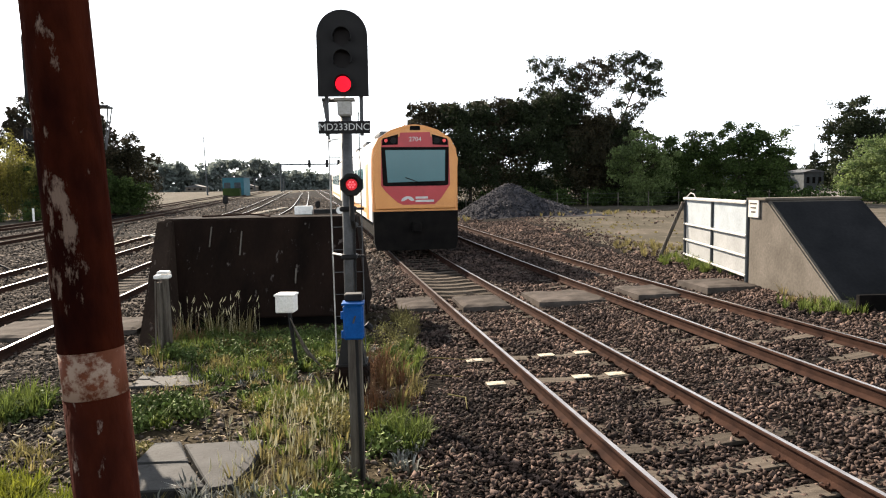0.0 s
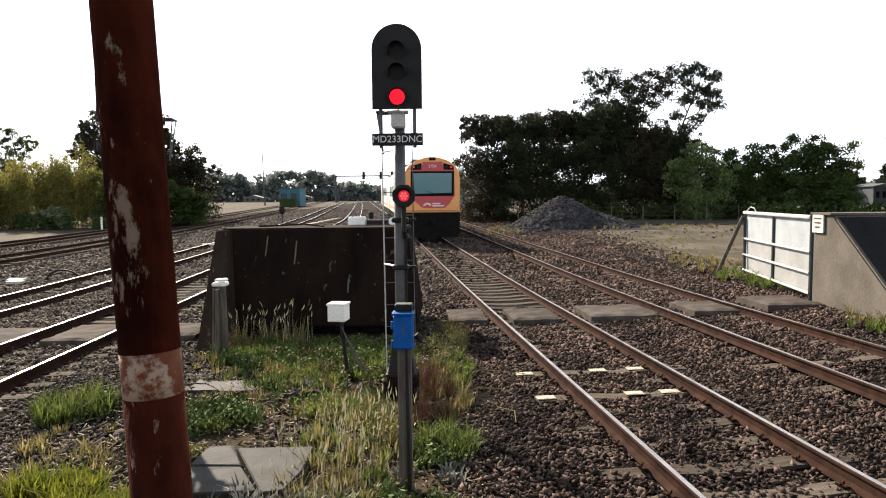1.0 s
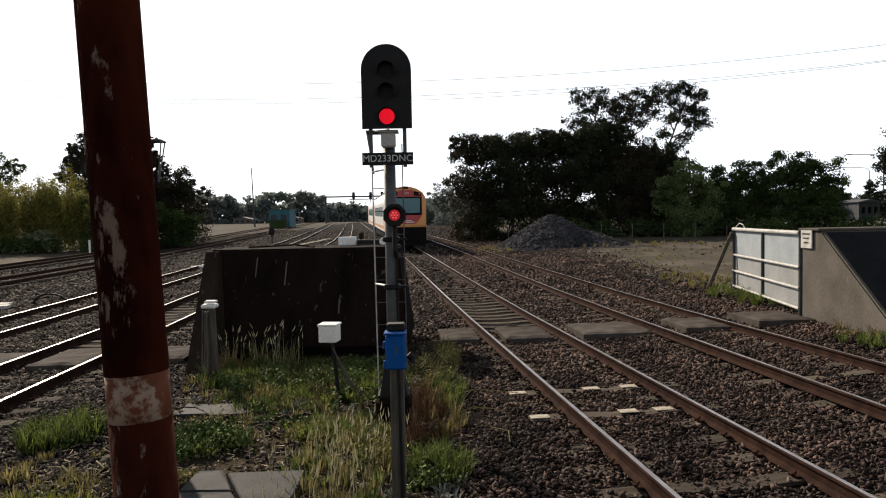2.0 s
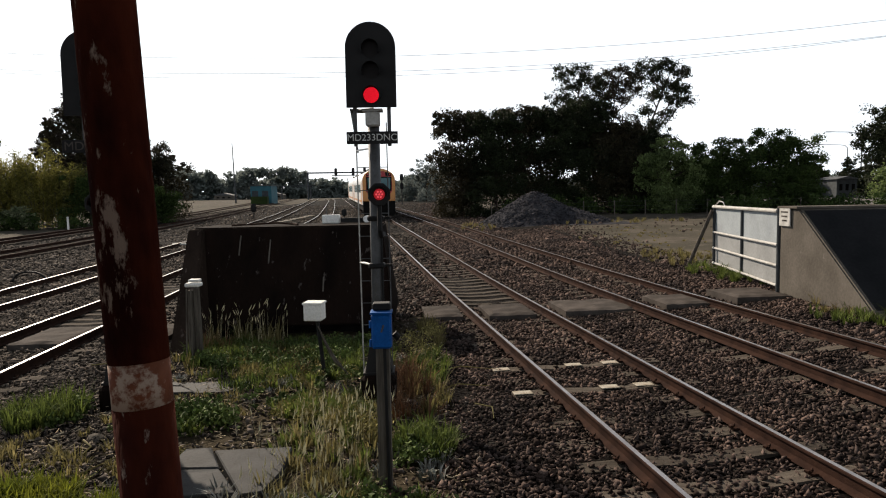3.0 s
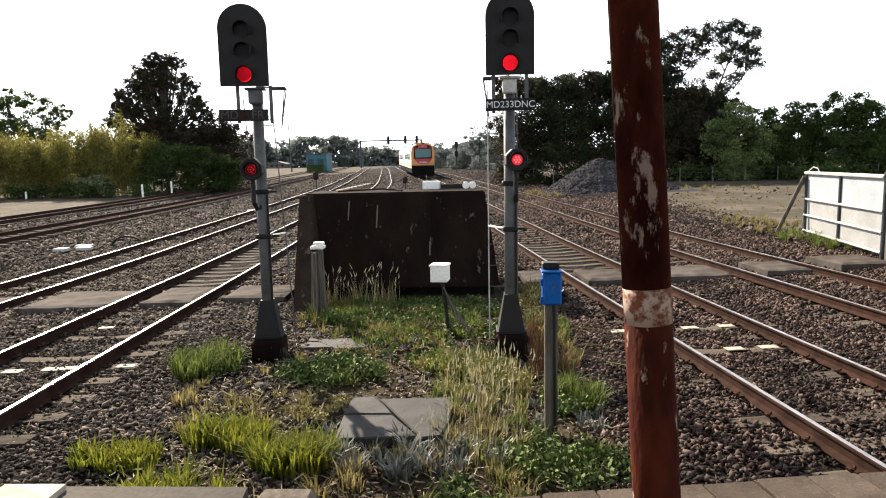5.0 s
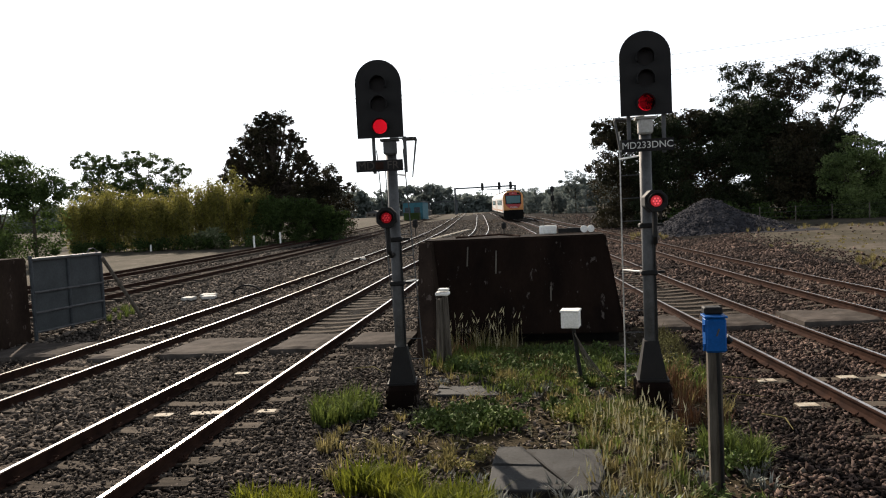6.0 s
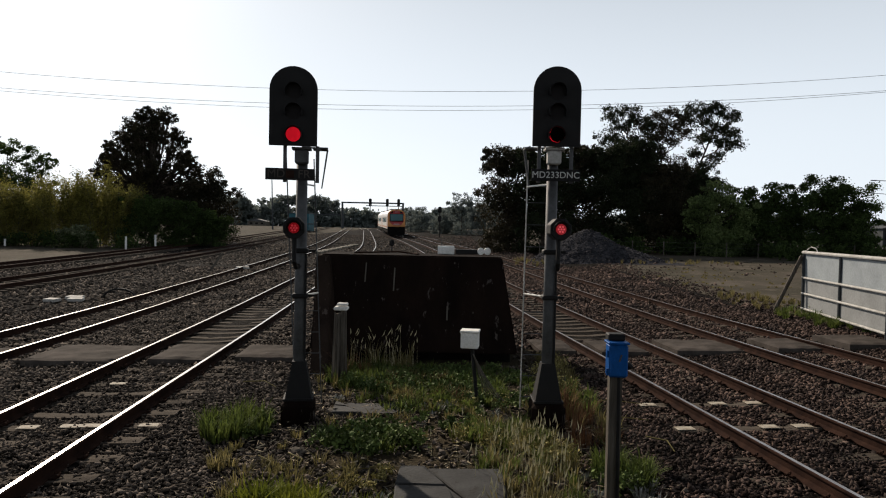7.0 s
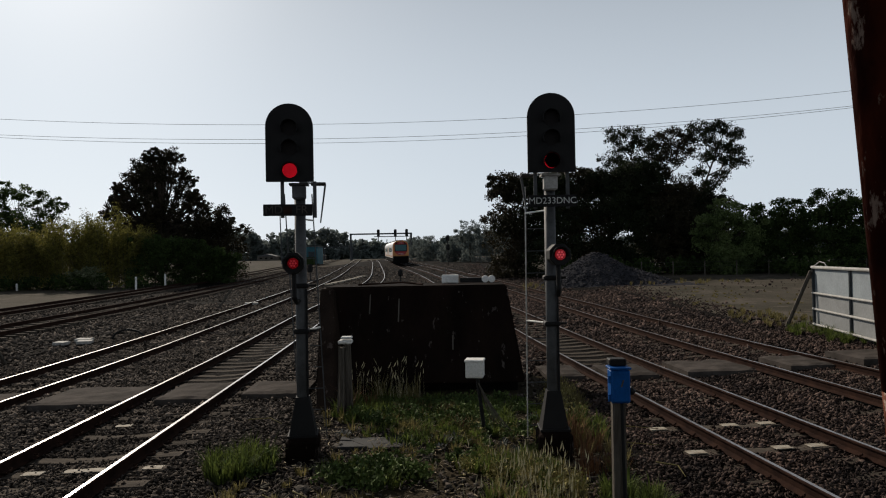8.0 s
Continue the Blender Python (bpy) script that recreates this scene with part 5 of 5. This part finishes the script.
# west side: pale bamboo-like hedge, dark tree, far gums
def bamboo(x, y, top, spread, culms, material, label):
    """A clump of arching canes with narrow leaves along their upper length."""
    z0 = gz(x, y) - 0.1
    t = thing("hedge_shrub", pose(x, y, z0), label, "shrub", "canes of the hedge")
    bm, clumps = B(), []
    for _ in range(culms):
        a, r = rng.uniform(0, 6.28), spread * math.sqrt(rng.random())
        h = (top - z0) * (rng.uniform(0.55, 0.95) if rng.random() < 0.8 else rng.uniform(0.95, 1.12)) * (1.0 - 0.18 * (r / spread) ** 2)
        foot = Vector((r * 0.7 * math.cos(a), r * 0.5 * math.sin(a), 0))
        out = Vector((math.cos(a), math.sin(a), 0)) * rng.uniform(0.15, 0.95)
        pts = [foot, foot + out * 0.3 + Vector((0, 0, h * 0.5)), foot + out * 0.8 + Vector((0, 0, h * 0.85)), foot + out * 1.5 + Vector((0, 0, h))]
        sweep_tube(bm, pts, 0.018, 4)
        for u in np.linspace(0.12, 1.0, 11):
            k = min(int(u * 3), 2)
            c = pts[k].lerp(pts[k + 1], u * 3 - k)
            clumps.append((c.x, c.y, c.z, 0.16 + 0.22 * (1 - abs(u - 0.6))))
    part("stem_clump", bm, M_wood, t, "thin upright canes")
    c = np.array(clumps)
    n = len(c) * 22
    pick = rng.integers(0, len(c), n)
    pos = c[pick, :3] + np.clip(rng.normal(size=(n, 3)), -1.6, 1.6) * c[pick, 3:4] * np.array([0.7, 0.7, 1.3])
    q = np.array([(-0.5, 0, 0), (-0.1, -0.10, 0.04), (0.5, 0, -0.06), (-0.1, 0.10, 0.04)])
    tilt = turns(n, 1.0)
    v = np.einsum('nij,kj->nki', tilt, q) * rng.uniform(0.2, 0.42, n)[:, None, None] + pos[:, None]
    crown = raw("crown", v.reshape(-1, 3), np.arange(n * 4).reshape(-1, 4), material)
    crown.parent = t
    return t


for x, y, top in ((-47.2, 50.5, 5.9), (-45.2, 51.0, 6.5), (-43.4, 50.7, 6.2), (-41.4, 51.2, 5.7), (-39.4, 50.8, 5.6), (-37.6, 51.2, 6.0), (-35.8, 51.0, 6.3), (-34.0, 51.5, 6.5), (-32.2, 51.2, 6.6), (-30.6, 51.8, 6.0)):
    bamboo(x, y, top, 1.45, 36, M_leaf3, "tall yellow-green bamboo-like hedge shrub")
for x, y, top in ((-28.0, 51.8, 4.9), (-25.8, 54.0, 4.8), (-23.6, 56.0, 3.8)):
    tree("hedge_shrub", x, y, top, [(-0.7, 0, top - 1.2, 1.3, 14), (0.8, 0, top - 1.4, 1.3, 14), (0, -0.4, 1.6, 1.7, 16)], 5000, 0.30, M_leaf2, "dense green hedge shrub", 0.07)
cone = [(-0.5, 0, 14.2, 0.5, 8), (0.7, 0, 13.9, 0.5, 8)]
for h in np.arange(1.6, 14.0, 1.15):
    reach = 6.3 * (1 - (h / 15.0) ** 2.5)
    cone += [(0, 0, h, 0.45 * reach + 0.3, 12)]
    for k in range(int(4 + 1.6 * reach)):
        a, out = rng.uniform(0, 6.28), reach * rng.uniform(0.62, 1.0)
        cone.append((out * math.cos(a), out * math.sin(a), h + rng.uniform(-0.5, 0.5), rng.uniform(0.6, 1.0), 10))
tree("tree", -32.0, 62.0, 14.6, cone, 54000, 0.3, M_leaf4, "big dark conical tree behind the hedge", 0.3)
tree("tree", -26.2, 63.0, 7.4, [(0, 0, 7.0, 1.6, 14), (1.0, 0, 5.2, 1.8, 16), (-1, 0, 4.8, 1.8, 16), (0.4, 0, 2.5, 2.2, 18)], 6000, 0.36, M_leaf4, "dark tree beside the big one", 0.16)
for x, y, top in ((-62.2, 72.6, 13.2), (-58.6, 73.0, 12.4), (-55.6, 73.5, 12.9), (-52.2, 75.0, 11.8)):
    tree("tree", x, y, top, [(-1.2, 0, top - 1.4, 1.3, 9), (1.2, 0, top - 2.0, 1.3, 9), (0, 0, top - 4, 1.8, 12), (-1.5, 0, top - 5.5, 1.8, 12), (1.4, 0, top - 6, 1.8, 12)], 3600, 0.4, M_leaf2, "thin pale gum tree behind the hedge", 0.16)
for x, y, top in ((-39.6, 36.0, 8.0), (-43.0, 36.5, 8.8)):
    tree("tree", x, y, top, [(0, 0, top - 1.6, 1.7, 16), (-1.4, 0, top - 3, 1.7, 14), (1.3, 0, top - 3, 1.6, 14), (0, 0, 2.4, 2.0, 16)], 6000, 0.3, M_leaf2, "rounded green tree beside the outermost track", 0.14)
tree("flowering_shrub", -32.3, 48.3, 2.0, [(-1.0, 0, 1.1, 0.8, 10), (0.9, 0, 1.0, 0.8, 10), (0, 0, 1.3, 0.9, 10)], 2200, 0.24, mat("pale_leaves", (0.16, 0.17, 0.10), (0.06, 0.08, 0.035), 0.8, scale=2, bump=0, island=0.5), "low shrub with pale leaves", 0.05)
tree("wall_shrub", 9.75, 2.3, 1.55, [(0, 0, 1.15, 0.28, 8), (0.15, 0.1, 0.85, 0.3, 8), (-0.1, 0, 0.6, 0.28, 6)], 700, 0.14, M_leaf3, "thin yellowing shrub against the concrete wall", 0.02)
tree("wall_shrub", 9.1, 1.6, 0.95, [(0, 0, 0.6, 0.3, 8), (0.4, 0.1, 0.5, 0.3, 8)], 900, 0.14, M_leaf2, "low green shrub at the foot of the wall", 0.02)
FAR = "tree far along the line, haze painted into its leaf colour"
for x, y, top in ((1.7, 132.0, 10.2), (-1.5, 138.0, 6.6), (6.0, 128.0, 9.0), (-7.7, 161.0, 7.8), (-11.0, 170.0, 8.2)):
    tree("tree", x, y, top, [(0, 0, top - 2, 2.0, 14), (-1.8, 0, top - 4, 2.0, 14), (1.8, 0, top - 4, 2.0, 14), (0, 0, 3.2, 2.6, 14)], 3000, 0.5, M_far_haze, FAR)
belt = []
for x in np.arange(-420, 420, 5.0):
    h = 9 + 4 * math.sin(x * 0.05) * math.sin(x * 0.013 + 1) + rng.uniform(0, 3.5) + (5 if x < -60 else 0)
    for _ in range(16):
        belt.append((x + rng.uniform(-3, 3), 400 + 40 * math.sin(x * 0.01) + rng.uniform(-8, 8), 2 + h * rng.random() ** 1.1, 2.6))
tagged(leaf_mesh("distant_woods", belt, 140000, 2.3, M_far_haze), "belt of distant woods, haze painted into its leaf colour", "woods", "", "stuff")
scrub = [(rng.uniform(8, 24), rng.uniform(48, 51), gz(15, 50) + rng.uniform(0.2, 1.1), 0.7) for _ in range(60)] + [(rng.uniform(-46, -27), rng.uniform(47.5, 49.5), rng.uniform(0.3, 1.2), 0.6) for _ in range(50)] \
    + [(rng.uniform(24, 42), rng.uniform(42, 47), gz(30, 45) + rng.uniform(0.1, 0.9), 0.7) for _ in range(50)]
tagged(leaf_mesh("undergrowth", scrub, 14000, 0.24, M_leaf2), "low undergrowth below the trees", "undergrowth", "", "stuff")

# ---- distance: gantry, signals, shed, houses, mast, lamps, wires ----
gan = thing("signal_gantry", pose(-33.0, 195, gz(-20, 195)), "grey steel signal gantry over the far tracks", "signal gantry")
for x in (0, 18.2):
    bm = B()
    tube(bm, (x, 0, -0.2), (x, 0, 7.8), 0.3, n=8)
    part("column", bm, M_gantry, gan)
bm = B()
box(bm, (9.1, 0, 7.85), (18.8, 0.6, 0.42))
box(bm, (12.6, 0, 7.0), (11.0, 0.6, 0.22))
part("beam", bm, M_gantry, gan)
for x in (8.4, 13.5, 16.9):
    bm = B()
    box(bm, (x, -0.4, 8.0), (0.85, 0.3, 2.3), 0.2)
    tube(bm, (x, -0.4, 5.6), (x, -0.4, 7.0), 0.12, n=6)
    part("signal_head", bm, M_black, gan, "black signal head")
gan = thing("signal_gantry", pose(-50.0, 240, gz(-50, 240)), "low steel gantry further down the yard", "signal gantry")
for x in (0, 10.4):
    bm = B()
    tube(bm, (x, 0, -0.2), (x, 0, 4.7), 0.22, n=8)
    part("column", bm, M_gantry, gan)
bm = B()
box(bm, (5.2, 0, 4.8), (11.2, 0.5, 0.35))
part("beam", bm, M_gantry, gan)
fs = thing("railway_signal", pose(-2.5, 104.7, gz(-2, 105)), "small dark two-headed signal beside the far main track", "railway signal")
bm = B()
tube(bm, (0, 0, -0.1), (0, 0, 4.2), 0.09, n=8)
part("mast", bm, M_black, fs)
for z in (3.1, 4.6):
    bm = B()
    box(bm, (0, -0.1, z), (0.6, 0.25, 1.0), 0.15)
    part("signal_head", bm, M_black, fs)
ds = thing("railway_signal", pose(-15.2, 57.0, gz(-15, 57)), "low dark dwarf signal between the tracks", "railway signal")
bm = B()
tube(bm, (0, 0, -0.1), (0, 0, 0.9), 0.05, n=8)
part("mast", bm, M_black, ds)
bm = B()
box(bm, (0, -0.05, 1.25), (0.5, 0.25, 0.8), 0.1)
part("signal_head", bm, M_black, ds)
ds = thing("railway_signal", pose(-6.0, 51.6, gz(-6, 51.6)), "low dark dwarf signal beside the siding", "railway signal")
bm = B()
tube(bm, (0, 0, -0.1), (0, 0, 0.5), 0.05, n=8)
part("mast", bm, M_black, ds)
bm = B()
box(bm, (0, -0.05, 0.75), (0.42, 0.25, 0.6), 0.1)
part("signal_head", bm, M_black, ds)
for k in range(9):
    y = 49.5 + k * 2.1
    t = thing("trough_lid", pose(-12.0 + 0.08 * k, y, gz(-12, y) + 0.06, 0, 0, 12 * math.sin(k * 2.1)), "pale concrete cable trough lid beside the siding", "lid", "trough lids along the siding")
    bm = B()
    box(bm, (0, 0, 0), (0.55, 1.3, 0.12), 0.015)
    part("lid", bm, M_white_paint, t)
mast = thing("radio_mast", pose(-43.5, 155.0, gz(-43, 155)), "thin grey pole far beyond the yard", "pole")
bm = B()
tube(bm, (0, 0, -0.2), (-0.4, 0, 14.2), 0.2, 0.1, 8)
part("pole", bm, M_gantry, mast)


def house(x, y, w, d, h, material, roof, label, name="house"):
    t = thing(name, pose(x, y, gz(x, y)), label, "building")
    bm = B()
    box(bm, (0, 0, h / 2), (w, d, h))
    part("wall", bm, material, t)
    bm = B()
    prism(bm, [(-w / 2 - 0.3, h), (w / 2 + 0.3, h), (0, h + w * 0.14)], "y", -d / 2 - 0.3, d / 2 + 0.3)
    part("roof", bm, roof, t)
    for k in range(3):
        bm = B()
        box(bm, (-w * 0.3 + k * w * 0.3, -d / 2 - 0.02, h * 0.55), (w * 0.14, 0.06, h * 0.35))
        part("window", bm, M_under, t)
    return t


shed = thing("shed", pose(-33.3, 140, gz(-33, 140)), "flat-roofed teal metal shed beside the far tracks", "building")
bm = B()
box(bm, (0, 0, 1.9), (4.4, 6.0, 3.8), 0.03)
part("wall", bm, M_teal, shed)
bm = B()
box(bm, (0, 0, 3.88), (4.8, 6.4, 0.16), 0.02)
part("roof", bm, M_galv, shed)
for x in (-1.2, 0.9):
    bm = B()
    box(bm, (x, -3.03, 1.5), (1.3, 0.08, 2.6), 0.01)
    part("door", bm, M_gantry, shed, "dark roller door")
bm = B()
box(bm, (0.3, -5.4, 0.8), (3.4, 1.6, 1.6), 0.04)
part("bin", bm, M_leaf2, shed, "dark green bin in front of the shed")
house(61.7, 90.0, 3.0, 5, 2.6, M_grey_sheet, M_galv, "blue-grey metal shed beside the road", "shed")
for x, y, top in ((64.4, 91.5, 7.4), (66.6, 91.0, 6.6), (59.2, 93.5, 6.2), (56.8, 94.0, 5.8), (62.0, 95.0, 6.4)):
    tree("tree", x, y, top, [(0, 0, top - 0.9, 0.8, 9), (0, 0, top - 2.2, 1.2, 12), (-0.4, 0, top - 3.6, 1.4, 14), (0.4, 0, 2.2, 1.5, 14)], 3600, 0.34, M_leaf, "dark narrow conifer beside the road", 0.12)
fence = thing("wire_fence", Matrix(), "old wire fence on thin posts behind the gravel heap", "fence")
fx = [(6.5 + 2.5 * k, 47.2 - 0.12 * k) for k in range(11)]
for x, y in fx:
    bm = B()
    tube(bm, (x, y, gz(x, y) - 0.1), (x, y, gz(x, y) + 1.15), 0.045, 0.04, 6)
    part("post", bm, M_wood, fence)
for h in (0.35, 0.7, 1.05):
    bm = B()
    sweep_tube(bm, [(x, y - 0.05, gz(x, y) + h) for x, y in fx], 0.006, 4)
    part("wire", bm, M_galv, fence)
for x, y, w in ((-72, 330, 9), (-96, 330, 9)):
    house(x, y, w, 8, 2.2, M_con, M_galv, "pale low house in the distance")
for x, y, h, arm in ((70.3, 97.6, 10.0, -5.4), (86.5, 126.6, 9.6, -5.4)):
    t = thing("street_lamp", pose(x, y, gz(x, y)), "tall grey street lamp with a long curved arm", "street lamp", "street lamps on the road")
    bm = B()
    tube(bm, (0, 0, -0.2), (0, 0, h - 0.7), 0.11, 0.08, 8)
    part("pole", bm, M_galv, t)
    bm = B()
    pts = [(0, 0, h - 0.7), (arm * 0.1, 0, h - 0.15), (arm * 0.3, 0, h), (arm, 0, h + 0.1)]
    sweep_tube(bm, pts, 0.06)
    part("arm", bm, M_galv, t)
    bm = B()
    box(bm, (arm, 0, h + 0.08), (0.9, 0.3, 0.14), 0.04)
    part("lantern", bm, M_galv, t)
tagged(sheet("road", np.arange(36, 140, 4.0), np.arange(60, 140, 4.0), M_road, -0.02), "grey road beyond the trees", "road")
for h0, h1, h2, y in ((19.5, 17.6, 21.2, 66.7), (17.6, 15.9, 19.4, 66.2), (17.6, 15.75, 19.6, 68.0)):
    w = thing("power_line", pose(0, y, 0), "thin black overhead wire across the yard", "power line", "overhead wires")
    bm = B()
    xs = np.linspace(-84, 84, 43)
    co = np.polyfit([-60, -3, 55], [h0, h1, h2], 2)
    pts = [(x, 0.0, float(np.polyval(co, x))) for x in xs]
    sweep_tube(bm, pts, 0.02, 4)
    part("wire", bm, M_black, w)

for x in (-84, 84):
    t = thing("power_pole", pose(x, 67.0, gz(x, 67)), "tall timber pole carrying the overhead wires", "pole", "poles of the overhead wires")
    bm = B()
    tube(bm, (0, 0, -0.5), (0, 0, 26.0), 0.2, 0.14, 10)
    part("pole", bm, M_wood, t)
    for z in (20.8, 23.0, 25.0):
        bm = B()
        box(bm, (0, 0, z), (0.12, 2.6, 0.14), 0.01)
        part("crossarm", bm, M_wood, t)

# ---- small yard clutter ----
for x, y, h in ((-27.0, 46.0, 1.05), (-26.0, 49.2, 1.15), (-37.6, 47.2, 0.6)):
    t = thing("stake", pose(x, y, gz(x, y)), "short white marker stake", "stake", "marker stakes")
    bm = B()
    box(bm, (0, 0, h / 2), (0.14, 0.08, h), 0.01)
    part("stake", bm, M_white, t)
for x, y, rz, ln in ((-13.4, 14.0, 8, 0.5), (-13.1, 13.5, 14, 0.45), (-13.7, 13.2, -5, 0.4), (-12.4, 29.1, 20, 0.7)):
    t = thing("concrete_lid", pose(x, y, gz(x, y) + 0.07, 2, 1, rz), "pale concrete duct lid lying on the ballast", "lid")
    bm = B()
    box(bm, (0, 0, 0), (ln, 0.36, 0.10), 0.015)
    part("lid", bm, M_board, t)
hose = thing("hose", pose(-12.3, 14.8, gz(-12, 14.8)), "black arched hose beside the second track", "hose")
bm = B()
arc = [(0.55 * math.cos(a), 0.0, 0.32 * math.sin(a)) for a in np.linspace(0, math.pi, 12)]
sweep_tube(bm, arc, 0.035)
part("hose", bm, M_black, hose)
lever = thing("point_lever", pose(-13.6, 27.4, gz(-13.6, 27.4), 0, 34, 0), "leaning white point lever", "lever")
bm = B()
box(bm, (0, 0, 0.5), (0.10, 0.08, 1.2), 0.01)
part("lever", bm, M_con, lever)
for x, y, h in ((-2.5, 0.6, 0.12), (-2.6, -1.0, 0.1)):
    t = thing("rock", pose(x, y, 0, 10, 20, 40), "loose grey rock in the weeds", "rock")
    bm = B()
    bmesh.ops.create_icosphere(bm, subdivisions=2, radius=h * 1.3)
    for v in bm.verts:
        v.co *= 0.75 + 0.5 * noise.noise(v.co * 9 + Vector((x, y, 0)))
        v.co.z *= 0.6
    part("rock", bm, M_con, t)
twigs = [((1.45, -0.2), (1.62, -0.75)), ((0.9, 1.2), (1.9, 1.35)), ((0.95, 0.3), (1.7, 0.53)), ((-2.7, -1.1), (-2.5, -1.7)), ((-2.3, -2.0), (-1.7, -1.5)), ((-1.75, -1.9), (-1.55, -1.3)),
         ((-4.2, 2.2), (-3.6, 1.9)), ((-3.0, -1.2), (-2.8, -1.8))]
for (ax, ay), (bx, by) in twigs:
    t = thing("twig", pose(ax, ay, gz(ax, ay) + 0.03), "pale dry twig lying on the stones", "twig")
    bm = B()
    d = Vector((bx - ax, by - ay, 0))
    m = d * 0.5 + Vector((-d.y, d.x, 0)) * 0.18 + Vector((0, 0, 0.03))
    tube(bm, (0, 0, 0), m, 0.010, 0.009, 6)
    tube(bm, m, d, 0.009, 0.004, 6)
    part("twig", bm, M_dry, t)

# ---- sleepers, fastenings and paint marks ----
def shared(name, bm, material):
    ob = link(name, bm, material)
    me = ob.data
    bpy.data.objects.remove(ob)
    return me


bm = B()
prism(bm, [(-1.25, -0.16), (1.25, -0.16), (1.25, 0.004), (0.55, 0.010), (0.2, -0.012), (-0.2, -0.012), (-0.55, 0.010), (-1.25, 0.004)], "y", -0.11, 0.11)
SLEEPER = shared("sleeper", bm, M_sleeper)
bm = B()
for k in range(4):
    a0, a1 = -0.9 + k * 0.6, -0.3 + k * 0.6
    tube(bm, (0.03 * math.cos(a0) * 1.4, 0.045 * math.sin(a0 * 2), 0.02 + 0.012 * k), (0.03 * math.cos(a1) * 1.4, 0.045 * math.sin(a1 * 2), 0.03 + 0.008 * k), 0.012, n=5)
box(bm, (0, 0, 0.012), (0.07, 0.11, 0.02), 0.004)
CLIP = shared("rail_clip", bm, M_railside)
bm = B()
box(bm, (0, 0, 0), (0.24, 0.15, 0.012), 0.003)
MARK = shared("paint_mark", bm, M_white_paint)
for key in ("R1", "L1", "R2", "L2", "L3", "L4"):
    c, s = TRACKS[key][:2]
    turn = -math.degrees(math.atan(s))
    y = 0.404 + 0.586 * (10 if key in ("L3", "L4") else -9)
    while y < {"R1": 34.0, "L1": 23.0, "L3": 50.0, "L4": 50.0}.get(key, 13.5):
        o = new("sleeper", SLEEPER)
        o.parent = tracks[key]
        x = centre(key, y)
        rise = gz(x + 1.0, y) - gz(x - 1.0, y)
        o.matrix_basis = pose(x, y, (gz(x + 1.0, y) + gz(x - 1.0, y)) / 2 + (0.085 if key in ("L3", "L4") else -0.024 if y < 5 and key[0] == "R" and round((y - 0.404) / 0.586) not in (0, 2) else -0.014) + rng.normal(0, 0.004), 0, -math.degrees(math.atan(rise / 2)), turn)
        if y < 3.5 and key in ("R1", "L1"):
            for off in (-0.85, -0.655, 0.655, 0.85):
                o = new("rail_clip", CLIP)
                o.parent = tracks[key]
                o.matrix_basis = pose(x + off, y + off * s * -1, gz(x, y) + 0.01, 0, 0, turn + (180 if off in (-0.85, 0.655) else 0))
        y += 0.586
for key, y, offs in (("R1", 1.576, (-1.12, -0.05, 0.5)), ("R1", 0.404, (-1.12, 0.02, 0.48)), ("L1", 0.10, (1.1, -0.35, 0.15, 0.4)), ("L1", 1.9, (-0.25,)), ("L1", -0.1, ())):
    c, s = TRACKS[key][:2]
    y = 0.404 + round((y - 0.404) / 0.586) * 0.586
    for off in offs:
        o = new("paint_mark", MARK)
        o.parent = tracks[key]
        x = c + s * y + off
        o.matrix_basis = pose(x, y - off * s, gz(x, y) + 0.003, 0, 0, -math.degrees(math.atan(s)))


motions()
